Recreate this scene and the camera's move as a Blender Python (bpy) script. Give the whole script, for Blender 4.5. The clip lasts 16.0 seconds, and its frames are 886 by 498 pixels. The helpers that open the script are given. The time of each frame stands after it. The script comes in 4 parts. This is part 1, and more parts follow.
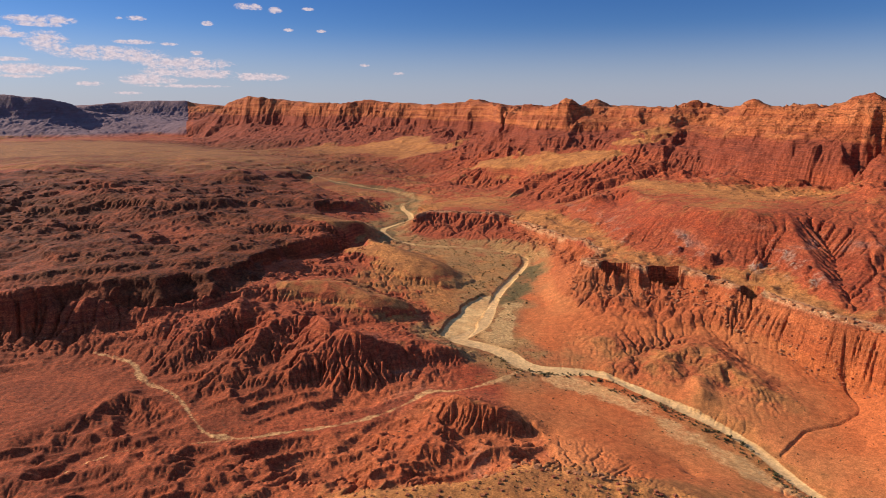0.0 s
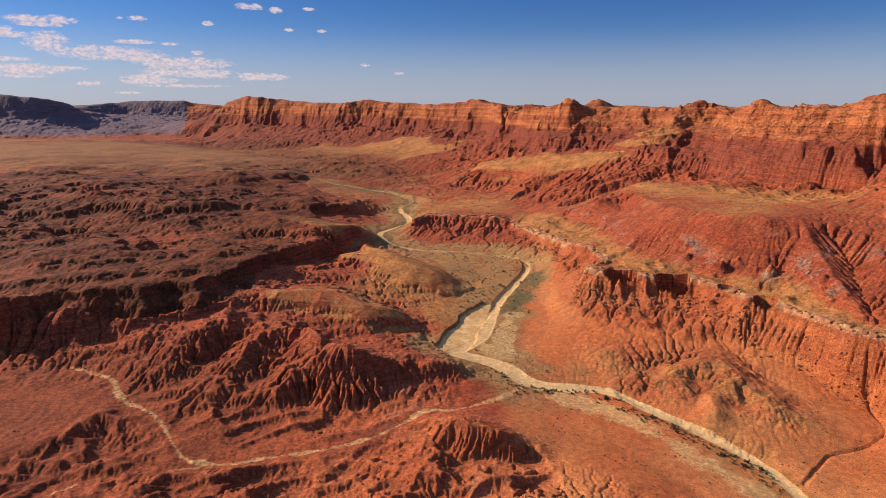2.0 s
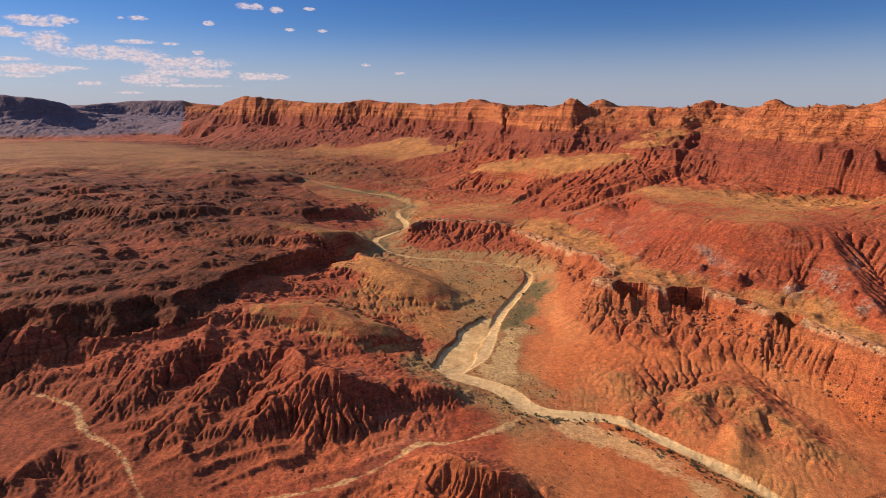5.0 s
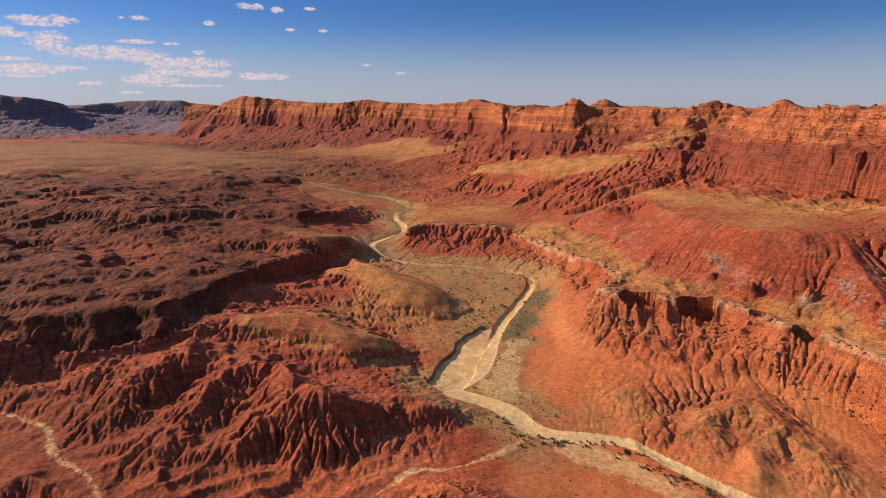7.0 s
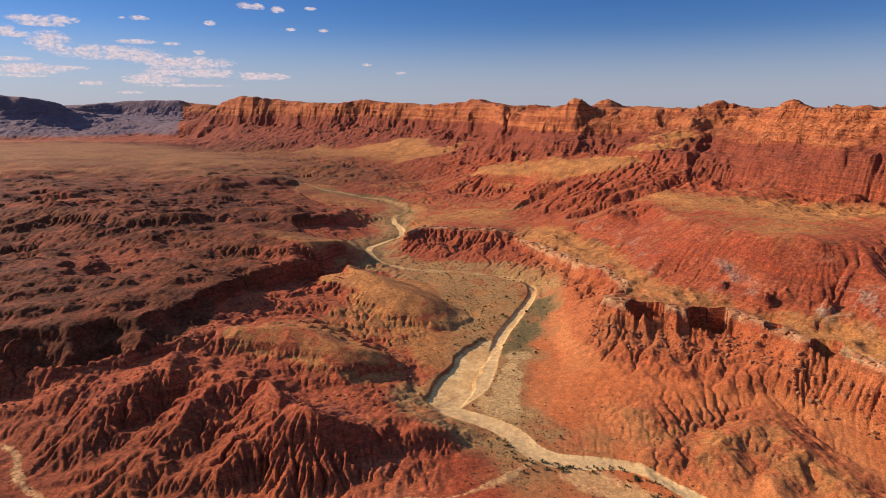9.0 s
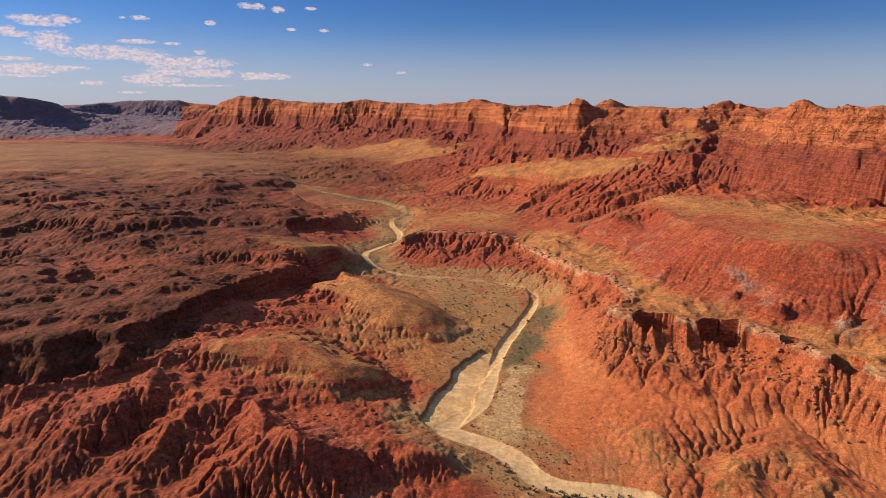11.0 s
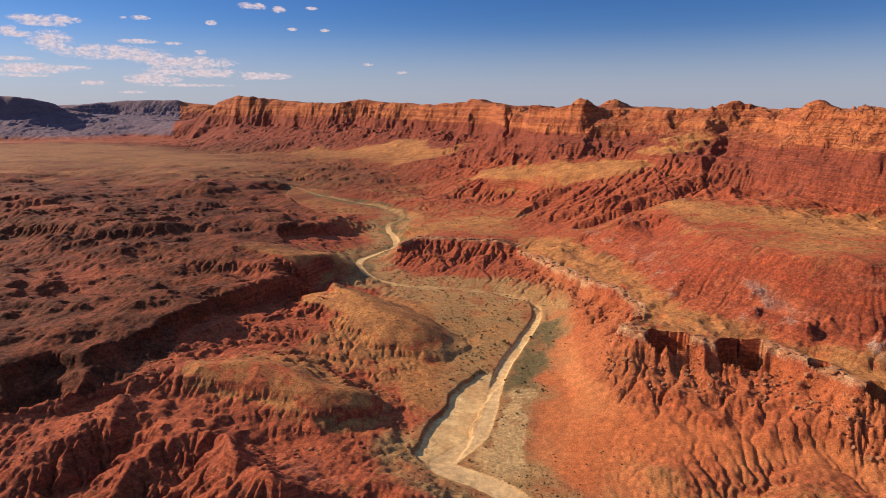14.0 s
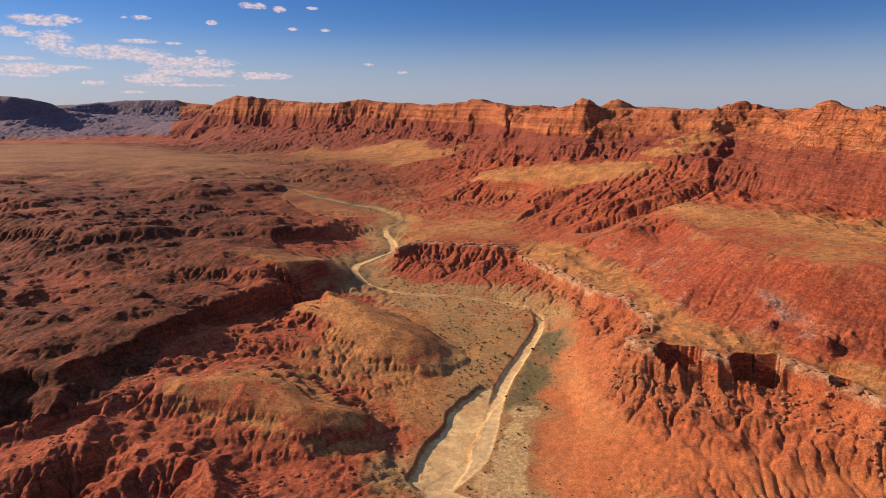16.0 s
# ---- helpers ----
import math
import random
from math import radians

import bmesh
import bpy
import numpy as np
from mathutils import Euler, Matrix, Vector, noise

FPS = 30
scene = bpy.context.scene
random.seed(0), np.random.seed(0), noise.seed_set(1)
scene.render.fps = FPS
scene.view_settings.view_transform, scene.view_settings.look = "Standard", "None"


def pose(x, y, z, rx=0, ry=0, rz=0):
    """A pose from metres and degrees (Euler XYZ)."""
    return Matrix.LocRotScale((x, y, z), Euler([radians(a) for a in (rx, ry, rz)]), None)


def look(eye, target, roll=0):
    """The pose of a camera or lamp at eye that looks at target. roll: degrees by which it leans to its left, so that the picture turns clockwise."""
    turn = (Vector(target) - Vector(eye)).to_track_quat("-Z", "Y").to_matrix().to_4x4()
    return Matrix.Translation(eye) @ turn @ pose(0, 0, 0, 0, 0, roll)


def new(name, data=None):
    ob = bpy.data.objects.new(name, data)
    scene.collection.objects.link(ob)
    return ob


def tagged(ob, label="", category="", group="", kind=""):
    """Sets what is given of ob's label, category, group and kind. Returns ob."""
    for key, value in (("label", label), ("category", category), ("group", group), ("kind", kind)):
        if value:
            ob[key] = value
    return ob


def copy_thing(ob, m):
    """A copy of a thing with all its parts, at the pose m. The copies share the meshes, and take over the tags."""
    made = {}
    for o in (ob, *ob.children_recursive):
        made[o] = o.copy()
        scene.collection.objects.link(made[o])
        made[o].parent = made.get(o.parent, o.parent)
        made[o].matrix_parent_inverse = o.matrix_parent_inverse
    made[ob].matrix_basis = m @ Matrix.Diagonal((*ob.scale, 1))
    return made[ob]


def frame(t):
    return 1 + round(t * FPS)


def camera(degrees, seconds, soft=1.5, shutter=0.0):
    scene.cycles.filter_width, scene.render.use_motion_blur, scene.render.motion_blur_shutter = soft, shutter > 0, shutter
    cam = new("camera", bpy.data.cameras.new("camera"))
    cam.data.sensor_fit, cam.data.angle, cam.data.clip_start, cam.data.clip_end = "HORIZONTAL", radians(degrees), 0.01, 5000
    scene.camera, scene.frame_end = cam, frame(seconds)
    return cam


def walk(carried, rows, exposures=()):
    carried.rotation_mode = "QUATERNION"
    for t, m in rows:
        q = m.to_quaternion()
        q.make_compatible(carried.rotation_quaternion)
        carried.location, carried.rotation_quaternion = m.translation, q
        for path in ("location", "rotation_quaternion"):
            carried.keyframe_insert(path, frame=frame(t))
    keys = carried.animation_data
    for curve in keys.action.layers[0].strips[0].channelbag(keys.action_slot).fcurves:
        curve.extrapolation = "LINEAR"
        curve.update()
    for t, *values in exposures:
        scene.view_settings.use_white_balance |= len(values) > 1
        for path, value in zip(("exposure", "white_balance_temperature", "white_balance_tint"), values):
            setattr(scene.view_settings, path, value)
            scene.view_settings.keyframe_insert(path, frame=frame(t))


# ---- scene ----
# ---- camera ----
cam = camera(70, 16.0, soft=0.8)


def eye_at(t):
    """A level flight straight ahead, with a slow pan to the left."""
    return pose(0, 10 * t + 0.03 * t * (16 - t), 150 + 0.212 * t, 77.27 - 0.0051 * t, 0, 4.621 + 0.022 * t)


walk(cam, [(t, eye_at(t)) for t in (0, 1, 2, 3, 4, 5, 6, 7, 8, 9, 10, 11, 12, 13, 14, 15, 16)], exposures=[(0, 0.44, 6450, 18), (16, 0.44, 6450, 18)])

# ---- sky and sun ----
SUN_EL, SUN_AZ = 26.0, -76.0  # degrees above the horizon, and to the right of +y
sun = new("sun", bpy.data.lights.new("sun", "SUN"))
sun.data.energy, sun.data.angle, sun.data.color = 4.7, radians(0.6), (1.0, 0.845, 0.65)
to_sun = Vector((math.sin(radians(SUN_AZ)) * math.cos(radians(SUN_EL)), math.cos(radians(SUN_AZ)) * math.cos(radians(SUN_EL)), math.sin(radians(SUN_EL))))
sun.matrix_world = look(tuple(to_sun * 3000), (0, 0, 0))


class Nodes:
    """Short hand for node trees."""

    def __init__(self, tree):
        self.tree = tree
        tree.nodes.clear()

    def put(self, kind):
        return self.tree.nodes.new(kind)

    def join(self, value, socket):
        if isinstance(value, bpy.types.NodeSocket):
            self.tree.links.new(value, socket)
        elif value is not None:
            socket.default_value = value

    def math(self, op, a, b=None, c=None, clamp=False):
        node = self.put("ShaderNodeMath")
        node.operation, node.use_clamp = op, clamp
        for value, socket in zip((a, b, c), node.inputs):
            self.join(value, socket)
        return node.outputs[0]

    def mix(self, f, a, b, blend="MIX"):
        node = self.put("ShaderNodeMix")
        node.data_type, node.blend_type, node.clamp_factor = "RGBA", blend, True
        self.join(f, node.inputs[0])
        self.join(a if isinstance(a, bpy.types.NodeSocket) else (*a, 1), node.inputs[6])
        self.join(b if isinstance(b, bpy.types.NodeSocket) else (*b, 1), node.inputs[7])
        return node.outputs[2]

    def noise(self, where, scale, detail=4.0, rough=0.55, distort=0.0):
        node = self.put("ShaderNodeTexNoise")
        self.join(where, node.inputs["Vector"])
        node.inputs["Scale"].default_value, node.inputs["Detail"].default_value = scale, detail
        node.inputs["Roughness"].default_value, node.inputs["Distortion"].default_value = rough, distort
        return node.outputs["Fac"]

    def span(self, x, lo, hi, a=0.0, b=1.0):
        node = self.put("ShaderNodeMapRange")
        node.interpolation_type = "SMOOTHSTEP"
        for value, socket in zip((x, lo, hi, a, b), node.inputs):
            self.join(value, socket)
        return node.outputs[0]

    def stretch(self, where, scale):
        node = self.put("ShaderNodeVectorMath")
        node.operation = "MULTIPLY"
        self.join(where, node.inputs[0])
        node.inputs[1].default_value = scale
        return node.outputs[0]

    def ramp(self, x, stops):
        node = self.put("ShaderNodeValToRGB")
        self.join(x, node.inputs[0])
        el = node.color_ramp.elements
        while len(el) < len(stops):
            el.new(0.5)
        for e, (at, colour) in zip(el, stops):
            e.position, e.color = at, (*colour, 1)
        return node.outputs[0]


# clouds: degrees to the right of +y, degrees above the horizon, half width, half height
CLOUD_ROWS = (
    ((-36.5, 6.18, 1.54, 0.27), (-34.6, 6.23, 1.15, 0.33), (-35.8, 5.84, 1.81, 0.16), (-37.6, 5.07, 1.63, 0.21), (-35.6, 4.67, 1.57, 0.71), (-31.7, 4.01, 4.09, 0.51), (-29.6, 3.79, 2.78, 0.35), (-26.1, 3.36, 3.72, 0.48), (-27.4, 2.77, 2.16, 0.35), (-24.8, 2.59, 2.89, 0.36), (-28.9, 2.08, 2.14, 0.41), (-20.4, 2.38, 2.5, 0.31), (-37.4, 2.68, 3.11, 0.38), (-38.0, 3.34, 1.44, 0.16), (-34.5, 2.81, 1.6, 0.17), (-29.7, 4.89, 1.54, 0.17), (-29.3, 6.65, 0.77, 0.17)),
    ((-24.1, 6.51, 0.51, 0.18), (-21.3, 7.91, 0.69, 0.24), (-20.3, 7.9, 0.69, 0.24), (-18.7, 7.7, 0.58, 0.24), (-30.5, 6.59, 0.27, 0.11), (-25.1, 4.22, 0.52, 0.18), (-16.0, 7.87, 0.53, 0.12), (-17.7, 6.19, 0.41, 0.12), (-15.0, 6.16, 0.42, 0.12), (-27.1, 4.81, 0.68, 0.12), (-11.4, 3.44, 0.43, 0.13), (-8.5, 2.75, 0.49, 0.13), (-30.4, 1.02, 1.01, 0.12), (-26.2, 1.59, 3.46, 0.12), (-33.1, 1.71, 1.09, 0.17), (-37.8, 2.15, 2.07, 0.11), (-38.2, 5.42, 0.61, 0.26)),
)
world = bpy.data.worlds.new("world")
scene.world = world
world.use_nodes = True
n = Nodes(world.node_tree)
sky = n.put("ShaderNodeTexSky")
sky.sky_type, sky.sun_disc = "NISHITA", False
sky.sun_elevation, sky.sun_rotation, sky.altitude = radians(SUN_EL), radians(SUN_AZ), 1300
sky.air_density, sky.dust_density, sky.ozone_density = 1.0, 0.9, 3.0
way = n.put("ShaderNodeTexCoord").outputs["Generated"]
xyz = n.put("ShaderNodeSeparateXYZ")
n.join(way, xyz.inputs[0])
az = n.math("MULTIPLY", n.math("ARCTAN2", xyz.outputs[0], xyz.outputs[1]), 180 / math.pi)
el = n.math("MULTIPLY", n.math("ARCSINE", xyz.outputs[2]), 180 / math.pi)
flat = n.put("ShaderNodeCombineXYZ")
n.join(n.math("ADD", az, 0.0), flat.inputs[0])
n.join(n.math("MULTIPLY", el, 1.7), flat.inputs[1])
puff = n.noise(flat.outputs[0], 1.1, 7.0, 0.62)
fine = n.noise(flat.outputs[0], 3.0, 7.0, 0.68)
cover = 0.0
for row in CLOUD_ROWS:
    for a, e, w, h in row:
        da = n.math("MULTIPLY", n.math("SUBTRACT", az, a), 0.84 / w)
        de = n.math("MULTIPLY", n.math("SUBTRACT", el, e), 0.76 / h)
        d = n.math("ADD", n.math("MULTIPLY", da, da), n.math("MULTIPLY", de, de))
        cover = n.math("MAXIMUM", cover, n.math("SUBTRACT", 1.0, d))
body = n.math("ADD", n.math("MULTIPLY", cover, 1.3), n.math("MULTIPLY", n.math("SUBTRACT", n.math("ADD", n.math("MULTIPLY", puff, 0.6), n.math("MULTIPLY", fine, 0.4)), 0.5), 7.0))
cloud = n.math("MULTIPLY", n.span(body, 0.0, 1.5), n.span(cover, 0.0, 0.5))
lit = n.mix(n.span(fine, 0.3, 0.7), (4.2, 3.6, 3.8), (6.2, 5.35, 5.2))
tone = n.mix(n.span(el, 1.0, 10.0), (0.37, 0.475, 0.64), (0.175, 0.35, 0.59))
tone = n.mix(n.span(el, 12.0, 50.0), tone, (1.55, 1.47, 1.42))
clear = n.mix(1.0, sky.outputs[0], tone, "MULTIPLY")
clear = n.mix(n.span(el, 0.0, 7.0, 0.65, 0.0), clear, (3.35, 3.5, 4.0))
n.join(n.mix(n.math("MULTIPLY", cloud, 0.86), clear, lit), (bg := n.put("ShaderNodeBackground")).inputs[0])
bg.inputs[1].default_value = 0.1
n.join(bg.outputs[0], n.put("ShaderNodeOutputWorld").inputs[0])

# ---- materials ----
def material(name):
    m = bpy.data.materials.new(name)
    m.use_nodes = True
    return m, Nodes(m.node_tree)


def finish(n, colour, rough, height=None, strength=0.5, distance=0.3):
    b = n.put("ShaderNodeBsdfPrincipled")
    n.join(colour, b.inputs["Base Color"])
    n.join(rough, b.inputs["Roughness"])
    b.inputs["Specular IOR Level"].default_value = 0.15
    if height is not None:
        bump = n.put("ShaderNodeBump")
        bump.inputs["Strength"].default_value, bump.inputs["Distance"].default_value = strength, distance
        n.join(height, bump.inputs["Height"])
        n.join(bump.outputs[0], b.inputs["Normal"])
    n.join(b.outputs[0], n.put("ShaderNodeOutputMaterial").inputs[0])


def land_material():
    """Layered red rock, tan soil on gentle ground, sand in the beds, scrub by the river."""
    m, n = material("desert_land")
    geo = n.put("ShaderNodeNewGeometry")
    pos = geo.outputs["Position"]
    sep = n.put("ShaderNodeSeparateXYZ")
    n.join(pos, sep.inputs[0])
    up = n.put("ShaderNodeSeparateXYZ")
    n.join(geo.outputs["Normal"], up.inputs[0])
    field = {}
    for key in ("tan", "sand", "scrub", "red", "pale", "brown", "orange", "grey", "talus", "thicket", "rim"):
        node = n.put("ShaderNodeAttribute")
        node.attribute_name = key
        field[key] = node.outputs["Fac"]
    big = n.noise(pos, 0.012, 5.0, 0.55)
    mid = n.noise(pos, 0.07, 6.0, 0.62)
    grain = n.noise(pos, 0.55, 6.0, 0.7)
    fine = n.noise(pos, 1.5, 3.0, 0.65)
    pebble = n.noise(pos, 0.33, 2.0, 0.5)
    lie = []
    for axis, size in (((0.55, -0.83, 0.0), 0.2), ((-0.83, -0.55, 0.0), 0.02)):
        node = n.put("ShaderNodeVectorMath")
        node.operation = "DOT_PRODUCT"
        n.join(pos, node.inputs[0])
        node.inputs[1].default_value = axis
        lie.append(n.math("MULTIPLY", node.outputs["Value"], size))
    run = n.put("ShaderNodeCombineXYZ")
    n.join(lie[0], run.inputs[0])
    n.join(lie[1], run.inputs[1])
    streak = n.noise(run.outputs[0], 1.0, 5.0, 0.65, 0.4)
    layer = n.noise(n.stretch(pos, (0.004, 0.004, 0.16)), 1.0, 5.0, 0.65, 0.3)
    thin = n.noise(n.stretch(pos, (0.03, 0.03, 0.9)), 1.0, 4.0, 0.65)
    rock = n.ramp(layer, [(0.28, (0.18, 0.042, 0.024)), (0.42, (0.36, 0.080, 0.032)), (0.5, (0.48, 0.118, 0.042)), (0.58, (0.32, 0.068, 0.028)), (0.7, (0.50, 0.155, 0.062))])
    rock = n.mix(n.span(thin, 0.45, 0.68, 0.0, 0.6), rock, (0.15, 0.038, 0.022))
    soil = n.mix(n.span(mid, 0.35, 0.65), (0.42, 0.096, 0.034), (0.29, 0.064, 0.026))
    gentle = n.span(up.outputs[2], 0.72, 0.95)
    rock = n.mix(n.math("MULTIPLY", gentle, 0.75), rock, soil)
    rock = n.mix(n.math("MULTIPLY", field["red"], n.span(mid, 0.3, 0.6, 0.4, 0.95)), rock, n.ramp(n.noise(n.stretch(pos, (0.022, 0.022, 0.09)), 1.0, 5.0, 0.65, 0.6), [(0.3, (0.20, 0.06, 0.034)), (0.42, (0.46, 0.082, 0.026)), (0.52, (0.29, 0.062, 0.026)), (0.6, (0.50, 0.125, 0.045)), (0.7, (0.33, 0.17, 0.115))]))
    rock = n.mix(n.math("MULTIPLY", field["red"], n.span(streak, 0.42, 0.6, 0.0, 0.6)), rock, (0.22, 0.05, 0.025))
    rock = n.mix(n.math("MULTIPLY", field["red"], n.span(streak, 0.32, 0.44, 0.45, 0.0)), rock, (0.55, 0.15, 0.06))
    # the great cliffs: maroon beds below, pale orange sandstone above
    high = n.math("ADD", sep.outputs[2], n.math("MULTIPLY", n.math("SUBTRACT", big, 0.5), 26.0))
    beds = n.mix(n.span(thin, 0.4, 0.62), (0.26, 0.064, 0.032), (0.17, 0.046, 0.026))
    wall = n.mix(n.span(layer, 0.4, 0.6), (0.52, 0.165, 0.056), (0.33, 0.09, 0.036))
    wall = n.mix(n.span(mid, 0.5, 0.68, 0.0, 0.55), wall, (0.52, 0.20, 0.08))
    rock = n.mix(n.math("MULTIPLY", n.span(n.math("ADD", field["talus"], n.math("MULTIPLY", n.math("SUBTRACT", mid, 0.5), 1.2)), 0.3, 0.8), 0.7), rock, beds)
    rock = n.mix(n.math("MULTIPLY", n.span(high, 84.0, 92.0), 0.5), rock, beds)
    vein = n.math("ABSOLUTE", n.math("SUBTRACT", n.noise(n.stretch(pos, (0.05, 0.05, 0.03)), 1.0, 3.0, 0.6, 0.8), 0.5))
    shelf = n.math("ABSOLUTE", n.math("SUBTRACT", n.noise(n.stretch(pos, (0.012, 0.012, 0.11)), 1.0, 3.0, 0.6, 0.4), 0.5))
    crack = n.math("MAXIMUM", n.span(vein, 0.0, 0.022, 1.0, 0.0), n.span(shelf, 0.0, 0.018, 1.0, 0.0))
    wall = n.mix(n.math("MULTIPLY", crack, 0.12), wall, (0.17, 0.05, 0.025))
    rock = n.mix(n.span(high, 112.0, 119.0), rock, wall)
    # far mesas tinted purple-grey: distance haze put into the rock colour
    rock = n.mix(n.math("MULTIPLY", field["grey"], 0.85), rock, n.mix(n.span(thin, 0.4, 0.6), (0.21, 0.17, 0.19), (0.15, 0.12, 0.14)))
    calm = n.noise(pos, 0.05, 2.0, 0.5)
    rock = n.mix(n.math("MULTIPLY", field["orange"], n.span(calm, 0.25, 0.5, 0.8, 1.0)), rock, n.mix(n.span(big, 0.4, 0.6), (0.51, 0.14, 0.042), (0.53, 0.185, 0.06)))
    tan = n.mix(n.span(mid, 0.35, 0.65), (0.57, 0.235, 0.066), (0.36, 0.142, 0.046))
    tan = n.mix(n.span(grain, 0.52, 0.66, 0.0, 0.45), tan, (0.14, 0.08, 0.03))
    has = n.span(n.math("ADD", field["tan"], n.math("MULTIPLY", n.math("SUBTRACT", n.math("ADD", big, mid), 1.0), 1.2)), 0.35, 0.65)
    colour = n.mix(n.math("MULTIPLY", has, n.span(up.outputs[2], 0.62, 0.88)), rock, tan)
    colour = n.mix(n.math("MULTIPLY", field["pale"], n.span(n.math("ADD", mid, n.math("MULTIPLY", grain, 0.4)), 0.74, 0.88, 0.0, 0.5)), colour, (0.35, 0.25, 0.175))
    colour = n.mix(n.math("MULTIPLY", field["rim"], n.span(n.math("ADD", thin, n.math("MULTIPLY", mid, 0.5)), 0.55, 0.8, 0.95, 0.55)), colour, (0.58, 0.36, 0.175))
    # brown soil, its colour darkened further for the dim light on the uplands
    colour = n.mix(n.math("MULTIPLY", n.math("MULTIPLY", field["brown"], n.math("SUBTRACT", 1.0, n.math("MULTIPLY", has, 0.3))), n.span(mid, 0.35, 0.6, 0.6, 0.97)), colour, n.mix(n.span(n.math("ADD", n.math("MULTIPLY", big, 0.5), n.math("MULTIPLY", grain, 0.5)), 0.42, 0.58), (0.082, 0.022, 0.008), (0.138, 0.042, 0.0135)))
    green = n.mix(n.span(grain, 0.42, 0.58), (0.52, 0.29, 0.11), (0.27, 0.15, 0.05))
    colour = n.mix(n.math("MULTIPLY", field["scrub"], n.span(mid, 0.3, 0.6, 0.35, 1.0)), colour, green)
    bush = n.noise(pos, 0.75, 2.0, 0.5)
    colour = n.mix(n.math("MULTIPLY", n.math("MULTIPLY", gentle, n.math("SUBTRACT", 1.0, n.math("MULTIPLY", field["orange"], 0.75))), n.math("MULTIPLY", n.span(bush, 0.60, 0.66), 0.6)), colour, (0.085, 0.05, 0.022))
    colour = n.mix(n.math("MULTIPLY", field["thicket"], n.span(n.math("ADD", mid, n.math("MULTIPLY", bush, 0.6)), 0.62, 0.84, 0.4, 1.0)), colour, n.mix(n.span(grain, 0.4, 0.6), (0.20, 0.14, 0.055), (0.095, 0.075, 0.03)))
    bed = n.mix(n.span(mid, 0.35, 0.65), (0.76, 0.50, 0.205), (0.60, 0.34, 0.13))
    bed = n.mix(n.span(grain, 0.62, 0.72, 0.0, 0.35), bed, (0.26, 0.18, 0.09))
    bed = n.mix(n.span(field["sand"], 0.9, 1.0, 0.0, 0.75), bed, (0.66, 0.42, 0.185))
    colour = n.mix(n.span(n.math("ADD", field["sand"], n.math("MULTIPLY", n.math("SUBTRACT", n.math("ADD", mid, grain), 1.0), 0.7)), 0.2, 0.75), colour, bed)
    even = n.math("MAXIMUM", field["sand"], field["orange"])
    shade = n.span(grain, 0.3, 0.7, n.span(even, 0.2, 0.8, 0.62, 0.88), n.span(even, 0.2, 0.8, 1.26, 1.08))
    shade = n.math("MULTIPLY", shade, n.span(fine, 0.36, 0.64, n.span(field["sand"], 0.2, 0.8, 0.75, 0.88), n.span(field["sand"], 0.2, 0.8, 1.23, 1.1)))
    shade = n.math("MULTIPLY", shade, n.span(pebble, 0.3, 0.7, 0.86, 1.13))
    tint = n.put("ShaderNodeCombineColor")
    for s in tint.inputs:
        n.join(shade, s)
    colour = n.mix(1.0, colour, tint.outputs[0], "MULTIPLY")
    height = n.math("ADD", n.math("ADD", n.math("MULTIPLY", grain, 0.9), n.math("MULTIPLY", fine, 0.3)), n.math("ADD", n.math("MULTIPLY", mid, 1.6), n.math("SUBTRACT", n.math("MULTIPLY", thin, 0.5), n.math("MULTIPLY", n.math("MULTIPLY", crack, n.span(high, 108.0, 119.0)), 1.0))))
    height = n.math("MULTIPLY", height, n.span(up.outputs[2], 0.78, 0.97, 1.0, 0.10))
    finish(n, colour, 0.95, height, 1.0, 1.4)
    return m


LAND_MAT = land_material()


def stone_material(name, a, b):
    m, n = material(name)
    pos = n.put("ShaderNodeNewGeometry").outputs["Position"]
    rnd = n.put("ShaderNodeNewGeometry").outputs["Random Per Island"]
    grain = n.noise(pos, 1.3, 5.0, 0.65)
    colour = n.mix(n.span(n.math("ADD", n.math("MULTIPLY", grain, 0.6), n.math("MULTIPLY", rnd, 0.5)), 0.25, 0.85), a, b)
    finish(n, colour, 0.95, grain, 0.8, 0.4)
    return m


CAP_STONE = stone_material("cap_stone", (0.30, 0.105, 0.045), (0.46, 0.22, 0.095))
RED_STONE = stone_material("red_stone", (0.22, 0.06, 0.03), (0.46, 0.18, 0.08))


def leaf_material(name, a, b):
    m, n = material(name)
    geo = n.put("ShaderNodeNewGeometry")
    own = n.put("ShaderNodeObjectInfo").outputs["Random"]
    f = n.math("ADD", n.math("MULTIPLY", geo.outputs["Random Per Island"], 0.6), n.math("MULTIPLY", own, 0.4))
    finish(n, n.mix(n.math("MULTIPLY", f, n.noise(geo.outputs["Position"], 2.0, 3.0, 0.6)), a, b), 0.9)
    return m


LEAF = leaf_material("shrub_leaf", (0.06, 0.058, 0.024), (0.22, 0.20, 0.08))
SAGE = leaf_material("sage_leaf", (0.09, 0.07, 0.032), (0.26, 0.20, 0.085))
BARK = leaf_material("shrub_bark", (0.08, 0.05, 0.03), (0.16, 0.11, 0.07))


# ---- courses of the landforms ----
LAND = {}  # course of each landform: points (x, y, z), roughness, share of tan soil
